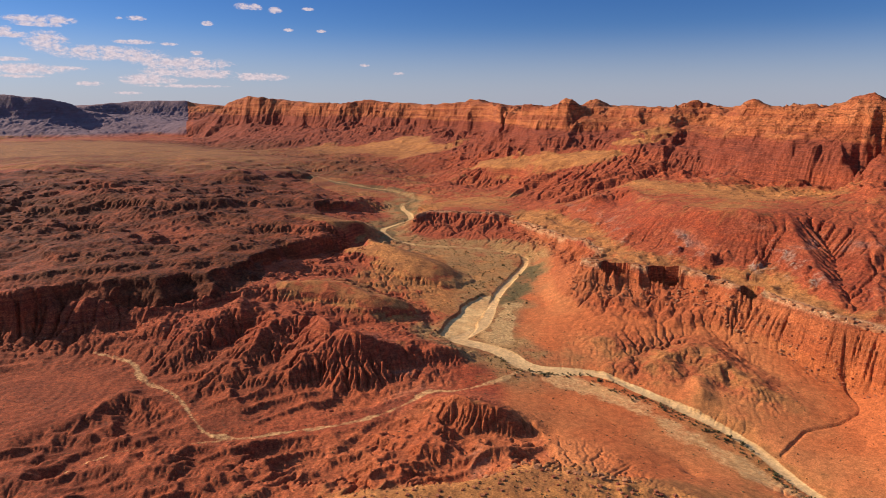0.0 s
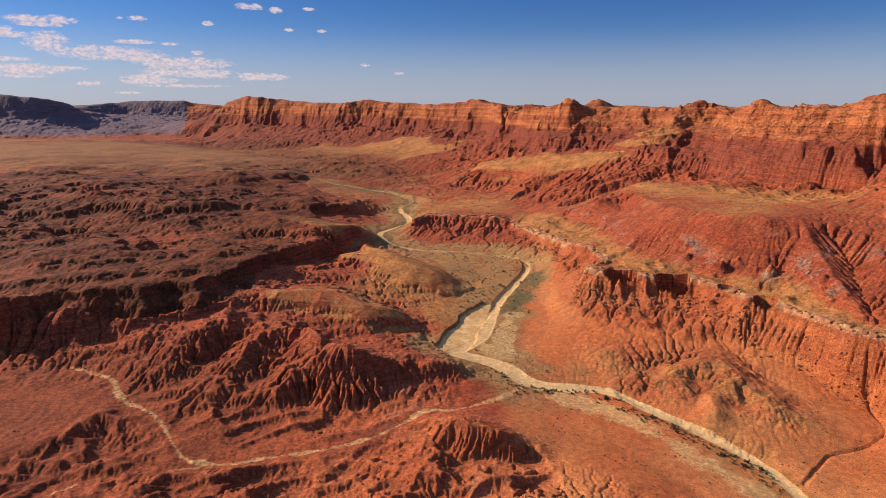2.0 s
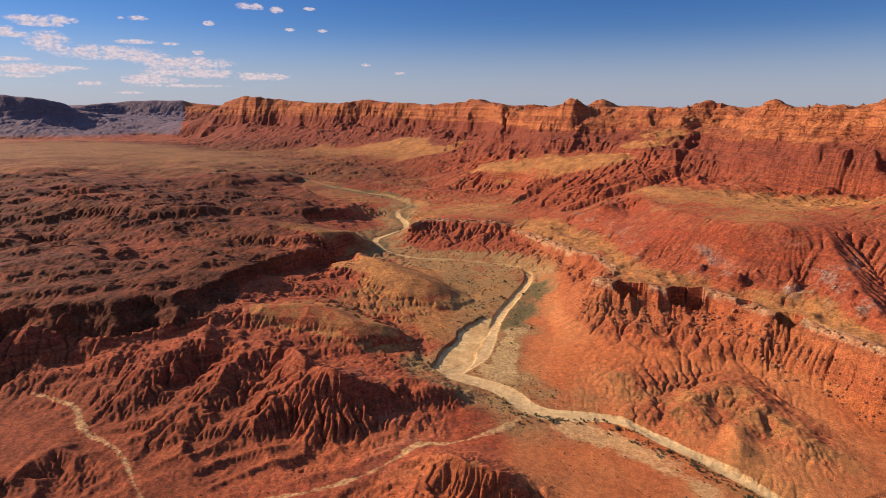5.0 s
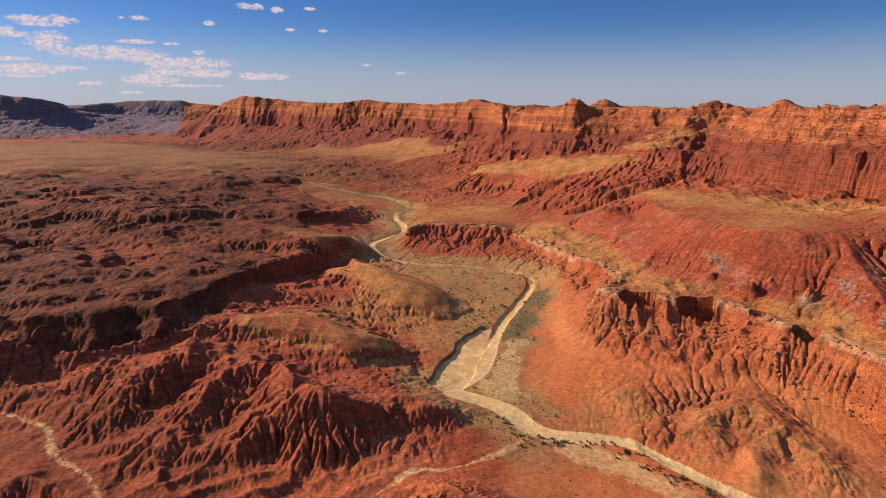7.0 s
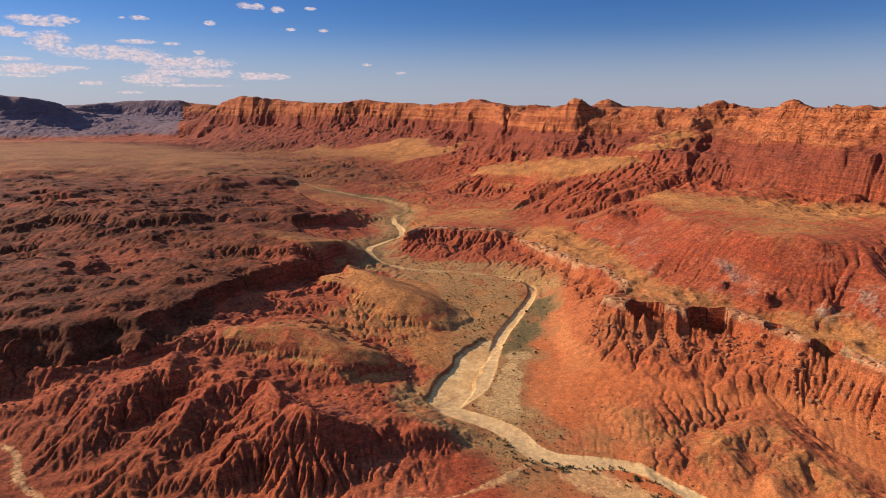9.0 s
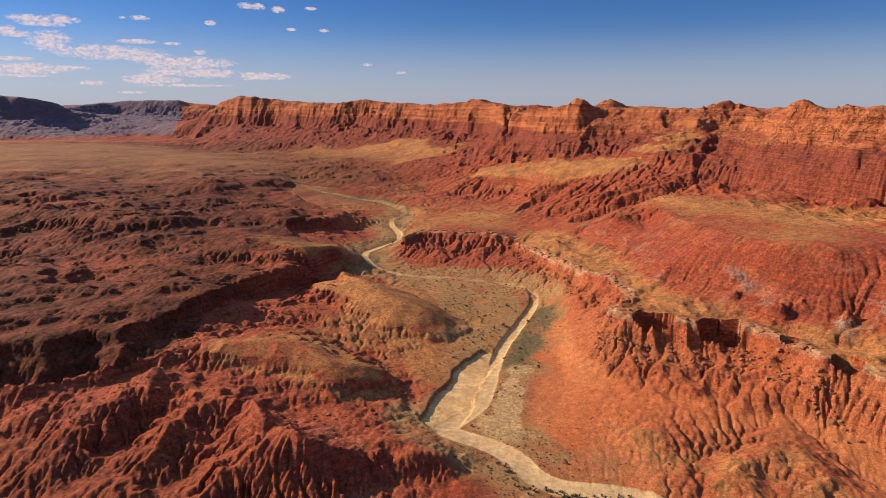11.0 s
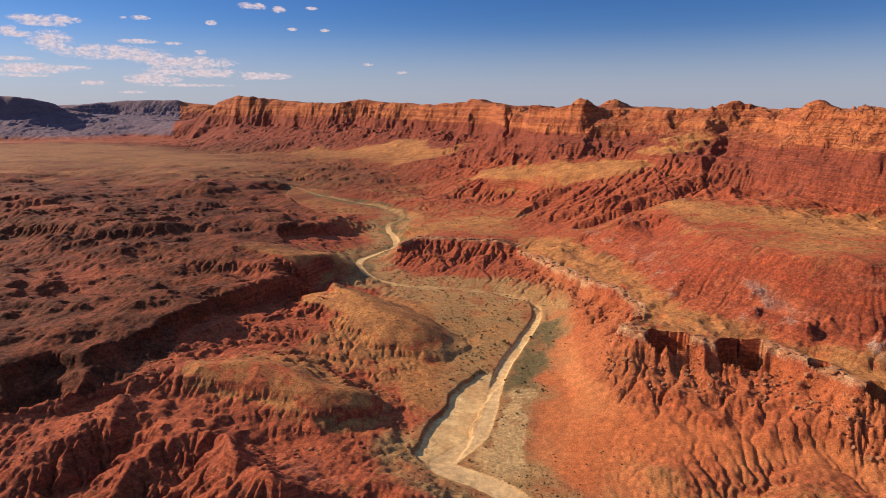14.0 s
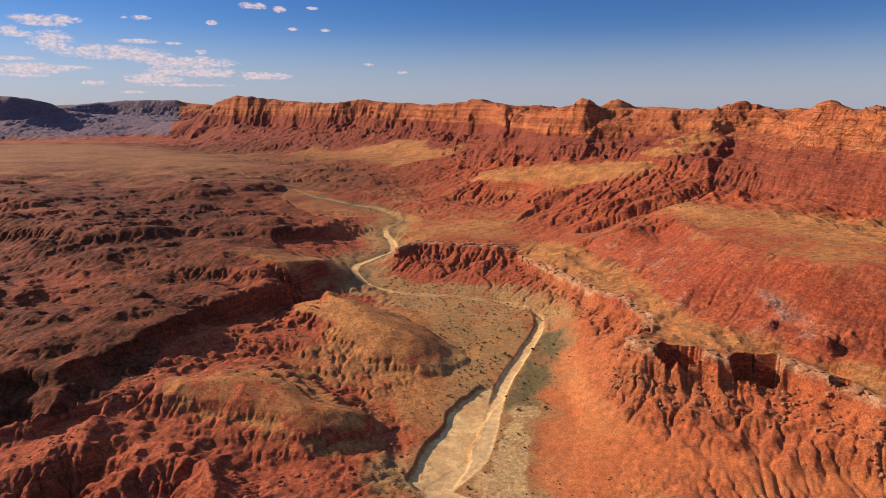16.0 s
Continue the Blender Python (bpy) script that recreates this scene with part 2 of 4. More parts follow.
# dry river bed
LAND['river'] = ([(133,235,-4),(128,248,-4),(120,279,-3),(100,303,-1),(77,322,1),(60,341,2),(36,339,3),(19,343,3),(10,360,4),(-1,369,4),(-25,378,5),(-15,391,5.5),(-6,404,6),(-2,424,6.5),(0,448,7),(5,478,8),(21,529,9),(32,572,10),(23,596,11),(-1,613,11),(-41,621,12),(-78,625,12),(-106,640,13),(-128,692,13),(-113,722,14),(-94,755,15),(-133,863,16),(-109,897,18),(-142,963,19),(-246,1020,24),(-317,1111,28),(-383,1193,30),(-469,1282,34)], 0, 0.5)
# washes
LAND['wash'] = ([(-228,326,10),(-199,319,9),(-186,298,8),(-157,285,6),(-142,266,5),(-128,251,4),(-113,249,4),(-91,258,4),(-63,269,4),(-45,285,4),(-31,308,4),(-19,305,4),(4,321,4),(18,338,4)], 0.3, 0.1)
LAND['wash_b'] = ([(-175,212,4),(-170,224,4),(-156,236,4),(-135,242,4),(-113,249,4)], 0.5, 0.1)
# western terrace: rim, cliff foot, toe
LAND['rim_w'] = ([(-335,333,40),(-295,352,40),(-276,366,40),(-246,383,40),(-222,380,39),(-219,406,38),(-214,416,39),(-195,400,40),(-185,424,38),(-181,453,37),(-174,510,35),(-157,552,33),(-140,586,30),(-129,640,25),(-121,651,20),(-85,623,13)], 0.6, 0.45)
LAND['rim_w_foot'] = ([(-317,325,18),(-284,334,17),(-253,340,17),(-226,348,18),(-212,358,21),(-195,360,22),(-181,361,21),(-167,379,26),(-168,418,27),(-163,475,25),(-141,492,23),(-122,501,21),(-118,555,18),(-98,592,14)], 1, 0)
LAND['rim_w_wall'] = ([(-330,326,31),(-290,344,32),(-271,357,32),(-242,374,32),(-217,370,33),(-215,397,32),(-211,408,32),(-190,390,34),(-182,415,32),(-178,444,30),(-171,500,25),(-155,543,18),(-141,576,10),(-131,632,6)], 0.8, 0)
LAND['toe_w'] = ([(-293,305,12),(-270,316,13),(-253,320,12),(-233,324,11),(-207,319,9),(-166,301,7),(-140,299,6),(-111,300,5),(-87,298,4),(-60,306,4),(-38,318,4)], 0.8, 0)
# clay pan
LAND['pan_w'] = ([(-255,297,9),(-221,293,9),(-195,276,9),(-193,254,9),(-211,243,9)], 0, 0)
# western badlands: crest, spurs, gullies
LAND['crest'] = ([(-176,348,24),(-160,361,24),(-126,366,24),(-104,360,23),(-86,342,22.5),(-77,334,22.5),(-53,337,14),(-28,343,10),(-9,347,7),(0,339,4)], 1, 0.1)
LAND['spur_a'] = ([(-160,361,24),(-171,339,17),(-185,314,10)], 1, 0)
LAND['spur_b'] = ([(-126,366,24),(-134,339,18),(-140,313,12),(-149,296,7)], 1, 0)
LAND['spur_c'] = ([(-86,342,22.5),(-100,322,16),(-109,304,8)], 1, 0)
LAND['spur_d'] = ([(-77,334,22.5),(-66,321,13),(-66,308,6)], 1, 0)
LAND['spur_e'] = ([(-53,335,15),(-45,326,10),(-28,317,5)], 1, 0.1)
LAND['gul_a'] = ([(-147,372,18),(-153,344,12),(-162,313,8)], 1, 0)
LAND['gul_b'] = ([(-111,365,18),(-119,343,12),(-124,312,7)], 1, 0)
LAND['gul_back'] = ([(-186,363,20),(-174,394,21),(-146,400,20),(-111,383,17),(-87,375,13),(-62,373,11),(-37,382,6)], 0.7, 0.15)
# tan mounds above the river
LAND['mound'] = ([(-144,419,26),(-122,425,26),(-101,422,24),(-83,408,21),(-65,415,17)], 0.3, 1.2)
LAND['mound_toe'] = ([(-106,366,16),(-80,376,12),(-53,382,9),(-40,385,7),(-41,414,8),(-50,432,10),(-70,444,12)], 0.8, 0.3)
LAND['hill_c'] = ([(-75,337,18),(-60,340,14),(-45,351,12),(-32,351,9)], 0.5, 0.5)
LAND['dome'] = ([(-116,559,26),(-92,539,25),(-71,520,22),(-47,504,17),(-29,521,11)], 0.05, 1.2)
LAND['dome_toe'] = ([(-21,511,9),(-24,479,9),(-37,442,9),(-48,433,9)], 0.2, 0.7)
LAND['gully_d'] = ([(-144,471,21),(-117,468,17),(-93,460,13),(-71,450,10.5),(-48,433,9)], 0.5, 0.4)
# middle butte
LAND['butte_rim'] = ([(-89,703,27),(-74,728,30),(-48,724,31),(-9,714,30),(20,706,28)], 0.5, 0.3)
LAND['butte_foot'] = ([(-96,702,18),(-71,700,20),(-46,695,20),(-8,689,20),(10,695,21)], 1, 0)
LAND['butte_toe'] = ([(-109,696,15),(-66,653,14),(-24,637,14),(-7,639,15)], 0.3, 0.2)
LAND['butte_top'] = ([(-93,777,30),(-53,807,31),(4,749,31),(52,690,33)], 0.1, 0.6)
# eastern terrace
LAND['rim_e'] = ([(19,688,28),(43,636,32),(64,580,34),(80,546,34.5),(87,513,35),(80,492,35.5),(67,473,36),(77,463,36),(89,458.5,36),(102,457,36),(111,450,36),(134,454.5,36),(140,446,36),(150,431,35.5),(158,410,35),(169,401,34.5),(179,380,34),(190,355,34),(206,338,34),(218,305,34)], 0.5, 0.6)
LAND['rim_e_foot'] = ([(16,680,22),(40,625,23),(57,572,24),(72,536,24),(76,508,25),(68,490,25),(58,467,25),(72,455,25),(88,449,25),(100,449,25),(110,441,25),(133,445,25),(138,437,25),(146,424,25),(152,402,25),(164,393,25),(174,372,25),(186,348,25),(200,331,25),(213,302,25)], 0.8, 0)
LAND['toe_e'] = ([(-2,639,15),(25,591,14),(44,520,13),(44,448,12),(62,412,12),(92,398,13),(115,392,12),(137,396,12),(152,382,12),(168,366,9),(178,350,6),(188,333,3),(205,316,3)], 0.35, 0)
LAND['terr'] = ([(35,713,32),(68,662,34),(88,590,36),(98,545,36.5),(103,500,37),(116,477,37),(140,463,37),(159,438,36.5),(172,420,36),(187,394,36),(198,366,36),(211,344,36)], 0.06, 0.8)
LAND['terr_back'] = ([(76,688,38),(94,607,41),(106,532,40),(133,496,41),(150,455,41),(162,453,41),(176,434,41),(190,446,44),(194,402,41),(202,372,38),(215,359,38)], 0.3, 0.3)
# upper bench and its spurs
LAND['flat_e'] = ([(102,670,58),(138,679,63),(149,568,67),(164,510,69),(175,499,71),(188,495,74),(193,477,72),(218,489,72),(231,474,69),(248,454,67),(264,432,66)], 0.25, 0.35)
LAND['flat_e_back'] = ([(156,713,68),(184,660,70),(227,643,71),(257,602,72),(296,583,75),(350,607,80)], 0.1, 0.9)
LAND['spur_r'] = ([(216,484,72),(208,431,56),(204,384,43),(202,364,39)], 0.6, 0)
LAND['gully_r'] = ([(231,477,68),(226,429,51),(205,361,37.5)], 0.8, 0)
LAND['spur_r2'] = ([(248,454,67),(232,406,55),(230,388,46)], 0.55, 0)
LAND['spur_q'] = ([(149,568,67),(126,545,52),(108,523,42)], 0.5, 0)
LAND['spur_m'] = ([(98,600,44),(126,693,58),(126,641,50)], 0.6, 0)
# low tan hills by the river
LAND['hills_e'] = ([(58,377,8),(66,376,10),(76,373,10),(81,365,7),(85,361,6)], 0.6, 0.5)
LAND['hills_e2'] = ([(74,338,4),(97,347,9),(116,365,10.5),(130,364,11),(132,335,9),(139,324,8),(150,315,5),(159,303,2.5)], 0.6, 0.55)
LAND['spur_h'] = ([(96,353,9.5),(99,341,8),(102,330,5)], 0.6, 0.6)
LAND['spur_h2'] = ([(130,361,10),(125,340,9),(128,329,7)], 0.6, 0.5)
LAND['spur_h3'] = ([(108,330,8),(109,318,6),(107,309,4)], 0.6, 0.5)
LAND['gul_h'] = ([(88,368,7),(86,347,4.5),(79,329,2)], 0.6, 0.25)
LAND['gul_h2'] = ([(112,354,7),(110,338,5),(98,317,2.5)], 0.6, 0.25)
LAND['gul_h3'] = ([(132,342,5),(126,322,4),(116,311,3)], 0.55, 0.3)
LAND['hills_e_gul'] = ([(112,380,10),(92,364,7),(67,339,4)], 0.6, 0.3)
LAND['hills_e_back'] = ([(143,383,10),(149,356,7),(158,334,4),(165,307,2),(162,284,0)], 0.5, 0.1)
LAND['hills_e_toe'] = ([(52,372,6),(58,352,4),(67,330,3),(89,312,1),(107,299,1),(132,284,0)], 0.2, 0.4)
# red flats
LAND['pan_e'] = ([(10,324,3),(26,308,2),(57,289,1),(80,259,0),(85,239,0)], 0, 0.1)
LAND['plain_e'] = ([(176,302,2),(169,271,0),(144,268,-2),(160,240,-1)], 0.1, 0.1)
LAND['bank_e'] = ([(29,393,6),(39,430,9),(37,492,11),(36,561,12)], 0.05, 0.2)
LAND['bank_w'] = ([(-18,479,9),(-1,527,10),(4,573,11),(-35,427,8)], 0.05, 0.8)
# hills in front
LAND['hill_f'] = ([(-28,290,8),(-13,274,14),(-1,274,15),(12,267,10),(28,266,3)], 0.5, 0.4)
LAND['hill_f_toe'] = ([(-33,275,5),(-17,263,5),(3,263,5),(23,263,3)], 1, 0)
LAND['hill_n'] = ([(-53,195,14),(-29,197,17),(-3,206,17),(11,216,17),(32,211,17),(54,209,16),(77,206,14)], 0.2, 1)
LAND['hill_n_toe'] = ([(-58,218,7),(-32,220,8),(-3,225,9),(9,236,9),(36,239,8),(55,246,7),(71,249,3),(90,236,3)], 1, 0)
LAND['field'] = ([(-191,236,6),(-160,243,6),(-120,227,5),(-89,236,6),(-61,240,5),(-40,254,5),(-47,226,7)], 1, 0)
LAND['field_b'] = ([(-185,270,8),(-164,271,7.5),(-143,257,7),(-163,248,7),(-181,244,7)], 1, 0)
LAND['field_c'] = ([(-173,212,7),(-144,217,7),(-126,225,7),(-95,217,7),(-68,223,7)], 1, 0)
LAND['field_d'] = ([(-45,266,6),(-52,251,6),(-25,251,7),(-4,237,9)], 1, 0)
# western uplands
LAND['upl_1'] = ([(-309,370,42),(-290,396,43),(-252,418,42),(-199,457,40)], 0.75, 0.35)
LAND['upl_2'] = ([(-403,488,50),(-350,495,47),(-298,514,45),(-224,538,42),(-174,611,38),(-135,642,30)], 0.9, 0.35)
LAND['upl_3'] = ([(-580,709,58),(-472,703,50),(-373,707,44),(-321,777,38),(-292,863,34)], 1, 0.3)
LAND['scarp_n'] = ([(-291,814,33),(-214,755,34),(-186,752,32),(-181,859,28),(-179,910,24)], 0.5, 0.6)
LAND['scarp_n_foot'] = ([(-199,734,22),(-180,755,20),(-160,795,17),(-139,839,16)], 0.6, 0.2)
LAND['shelf_n'] = ([(-198,653,36),(-156,630,33),(-139,658,28)], 0.3, 0.8)
# far valley floor
LAND['valley'] = ([(-1137,1394,46),(-1064,1594,44),(-870,1472,42),(-758,1445,38),(-537,1302,36),(-430,1207,33)], 0.2, 0.7)
LAND['valley_b'] = ([(-1357,1798,46),(-1253,1906,44),(-1038,1848,38),(-838,1690,36),(-659,1530,35),(-496,1358,34)], 0.05, 0.7)
LAND['valley_c'] = ([(-354,1250,27),(-231,1100,33),(-153,980,24),(-92,900,27)], 0.6, 0.4)
# slopes below the escarpment
LAND['foot_n'] = ([(-540,1600,23),(-357,1450,29),(-222,1350,33),(-141,1180,25),(-49,1020,29),(20,900,34),(63,840,41)], 0.7, 0.3)
LAND['fan_n'] = ([(-508,1800,34),(-343,1640,40),(-256,1650,59),(-166,1440,46)], 0.25, 1)
LAND['fan_e'] = ([(-15,1080,54),(70,960,67),(130,920,79),(172,900,95),(216,900,111)], 0.25, 0.9)
LAND['reds'] = ([(-41,1040,39),(22,980,41),(97,900,61),(101,800,54),(59,780,35)], 0.8, 0)
LAND['gull_e'] = ([(87,790,44),(138,780,62),(188,800,75),(201,815,84)], 0.9, 0)
LAND['spur_e1'] = ([(192,790,83),(227,830,108),(250,860,115)], 0.7, 0.1)
# ridges and gullies between the terrace and the escarpment
RIDGES = {
    'ridge_a': ([(195,735,68),(150,715,60),(110,705,48),(75,700,38)], 0.62),
    'ridge_b': ([(205,805,86),(140,790,66),(90,770,49),(60,750,37)], 0.6),
    'ridge_c': ([(100,900,64),(40,860,47),(20,820,37)], 0.55),
}
TROUGHS = {
    'gully_a': ([(190,765,64),(130,748,50),(80,728,36)], 0.5),
    'gully_b': ([(258,880,114),(228,835,96),(200,790,72),(165,762,60)], 0.5),
}
# escarpment
LAND['esc_mid'] = ([(-1085,2530,72),(-950,2445,86),(-748,2262,84),(-618,2128,80),(-502,2058,84),(-402,1988,85),(-249,1818,90),(-126,1668,86),(-59,1572,85),(-8,1440,90),(25,1220,105),(111,1050,115),(172,1010,114),(228,940,118),(252,835,108),(262,730,104),(288,660,104),(312,612,105),(338,570,108)], 0.7, 0)
LAND['esc_foot'] = ([(-1164,2350,21),(-762,1850,19),(-624,1850,30),(-442,1800,44),(-225,1640,65),(-50,1250,54),(23,1080,64),(73,1000,76),(151,960,91),(235,745,74),(262,690,76),(290,640,78),(325,585,82)], 0.75, 0.2)
LAND['rim_n'] = ([(-1143,2700,169),(-1005,2590,182),(-789,2400,169),(-653,2250,158),(-531,2180,159),(-429,2110,166),(-263,1925,155),(-134,1780,155),(-65,1700,163),(-10,1560,155),(19,1250,148),(59,1190,146),(115,1080,156),(141,1090,150),(167,1100,156),(182,1060,147),(229,1000,149),(267,960,149),(283,945,155),(295,900,147),(292,830,145),(287,765,153),(301,740,147),(320,705,151),(338,665,152),(346,640,158),(353,620,155),(389,590,156)], 0.45, 0.05)
# far mesas
LAND['mesa_w'] = ([(-2498,2500,214),(-2087,2600,201),(-1950,2600,187),(-1849,2650,174),(-1857,2750,145)], 0.35, 0.1)
LAND['mesa_w_foot'] = ([(-1931,2000,25),(-1720,2220,29),(-1573,2260,32),(-1411,2280,30),(-1325,2300,27)], 0.4, 0.4)
LAND['mesa_w_mid'] = ([(-2368,2380,110),(-2034,2500,105),(-1901,2520,98),(-1806,2560,90),(-1785,2640,70),(-1534,2480,34)], 0.7, 0)
LAND['mesa_f'] = ([(-2315,3500,144),(-2207,3600,163),(-2127,3700,179),(-1815,3700,179),(-1748,3700,157),(-1534,3600,153)], 0.4, 0.2)
LAND['mesa_f_foot'] = ([(-1471,2600,30),(-1334,2550,28),(-1181,2480,23),(-1117,2450,22)], 0.4, 0.3)
LAND['mesa_f_mid'] = ([(-2245,3420,85),(-2064,3560,92),(-1761,3560,90),(-1623,3480,75),(-1359,3100,40)], 0.9, 0)
LAND['bar'] = ([(-25,388,6),(-20,405,6),(-17,425,6.5),(-10,445,7),(-2,464,7.5)], 0, 0.3)
LAND['bar_e'] = ([(8,384,5),(9,405,6),(10,425,7),(11,446,8)], 0, 0.4)
LAND['thicket'] = ([(12,452,8),(20,480,8.5),(28,510,10),(35,542,11)], 0, 0.2)
LAND['meander'] = ([(-58,606,12),(-22,586,11),(-10,545,10.5),(-12,500,9.5)], 0.05, 0.6)
LAND['bar_low'] = ([(34,332,3),(58,316,1),(84,290,0),(106,262,-2),(116,240,-2)], 0, 0.4)
LAND['rill'] = ([(130,266,-1.5),(143,280,-1),(150,287,0),(166,292,0),(182,302,1),(187,313,1.5),(188,326,2),(193,339,3)], 0.05, 0.1)

# ---- terrain: a sheet on rings and spokes round a point behind the start ----
OX, OY = 0.0, -100.0
DA, DR = 0.00122, 0.00235
ANG = np.arange(radians(-40.5), radians(32.5), DA)
LOGR = np.arange(math.log(270), math.log(4900), DR)
NA, NR = len(ANG), len(LOGR)


def resize(a, shape):
    """Bilinear resampling of a grid."""
    v = np.linspace(0, a.shape[0] - 1, shape[0])
    u = np.linspace(0, a.shape[1] - 1, shape[1])
    i = np.minimum(v.astype(int), a.shape[0] - 2)
    j = np.minimum(u.astype(int), a.shape[1] - 2)
    fv, fu = (v - i)[:, None], (u - j)[None]
    b = a[i] * (1 - fv) + a[i + 1] * fv
    return b[:, j] * (1 - fu) + b[:, j + 1] * fu


def box_blur(a, n, times=2):
    for _ in range(times):
        for axis in (0, 1):
            pad = [(0, 0), (0, 0)]
            pad[axis] = (n + 1, n)
            c = np.cumsum(np.pad(a, pad, mode="edge"), axis)
            m = a.shape[axis]
            a = (np.take(c, np.arange(2 * n + 1, 2 * n + 1 + m), axis) - np.take(c, np.arange(m), axis)) / (2 * n + 1)
    return a


LATTICE = np.random.RandomState(7).rand(8, 256, 256)


def value_noise(x, y, layer=0):
    i, j = np.floor(x).astype(np.int64), np.floor(y).astype(np.int64)
    u, v = x - i, y - j
    u, v = u * u * u * (u * (u * 6 - 15) + 10), v * v * v * (v * (v * 6 - 15) + 10)
    g = LATTICE[layer % 8]
    i0, i1, j0, j1 = i & 255, (i + 1) & 255, j & 255, (j + 1) & 255
    return (g[i0, j0] * (1 - u) + g[i1, j0] * u) * (1 - v) + (g[i0, j1] * (1 - u) + g[i1, j1] * u) * v


def fbm(x, y, size, octaves=4, layer=0, gain=0.5):
    """Noise about 0, of about -1 to 1, whose largest swells are size metres across."""
    out, amp, total = 0.0, 1.0, 0.0
    for k in range(octaves):
        c, s = math.cos(0.7 * k + 0.3), math.sin(0.7 * k + 0.3)
        out = out + amp * (2 * value_noise((c * x - s * y) / size + 17.3 * k, (s * x + c * y) / size + 9.1 * k, layer + k) - 1)
        total += amp
        amp *= gain
        size *= 0.5
    return out / total


def rib(x, y, size, octaves=3, layer=0):
    """Ridged noise, 0 to 1, with sharp crests."""
    out, amp, total = 0.0, 1.0, 0.0
    for k in range(octaves):
        n = 1 - np.abs(2 * value_noise(x / size + 5.7 * k, y / size + 3.3 * k, layer + k) - 1)
        out = out + amp * n * n
        total += amp
        amp *= 0.5
        size *= 0.47
    return out / total


def to_grid(x, y):
    dx, dy = x - OX, y - OY
    return np.log(np.hypot(dx, dy)), np.arctan2(dx, dy)


def sample_lines():
    """Every landform's course as close samples: log radius, angle, height, roughness, tan."""
    out = []
    for name, (pts, rough, tan) in LAND.items():
        p = np.array(pts, float)
        for a, b in zip(p[:-1], p[1:]):
            n = max(2, int(np.hypot(*(b - a)[:2]) / np.hypot(a[0] - OX, a[1] - OY) / 0.002))
            f = np.linspace(0, 1, n)[:, None]
            q = a + (b - a) * f
            far = np.hypot(*a[:2])
            sway, size = (9.0, 26) if name.startswith("rim_w") and a[1] < 600 else (2.5, 16) if far < 900 else (0.013 * far, 0.075 * far)
            sway = sway * (rough > 0.3)
            x = q[:, 0] + sway * fbm(q[:, 0], q[:, 1], size, 3, 1)
            y = q[:, 1] + sway * 1.4 * fbm(q[:, 0] + 70, q[:, 1], size, 3, 2)
            lr, an = to_grid(x, y)
            out.append(np.column_stack([lr, an, q[:, 2], np.full(n, rough), np.full(n, tan)]))
    return np.concatenate(out)


def spread(samples, column, finest):
    """A smooth field between the landforms' courses (membrane), coarse to fine."""
    field = None
    for step in (32, 16, 8, 4, 2, 1):
        if step < finest:
            break
        ny, nx = NR // step + 1, NA // step + 1
        iy = np.round((samples[:, 0] - LOGR[0]) / (LOGR[-1] - LOGR[0]) * (ny - 1)).astype(int)
        ix = np.round((samples[:, 1] - ANG[0]) / (ANG[-1] - ANG[0]) * (nx - 1)).astype(int)
        ok = (iy >= 0) & (iy < ny) & (ix >= 0) & (ix < nx)
        total, count = np.zeros((ny, nx)), np.zeros((ny, nx))
        np.add.at(total, (iy[ok], ix[ok]), samples[ok, column])
        np.add.at(count, (iy[ok], ix[ok]), 1)
        known = count > 0
        value = total / np.maximum(count, 1)
        field = np.full((ny, nx), value[known].mean()) if field is None else resize(field, (ny, nx))
        wx, wy = 1 / DA**2, 1 / DR**2
        for _ in range(300 if step > 4 else 120 if step > 1 else 40):
            field[known] = value[known]
            p = np.pad(field, 1, mode="edge")
            field = (wx * (p[1:-1, :-2] + p[1:-1, 2:]) + wy * (p[:-2, 1:-1] + p[2:, 1:-1])) / (2 * (wx + wy))
        field[known] = 0.5 * field[known] + 0.5 * value[known]
    return resize(field, (NR, NA))


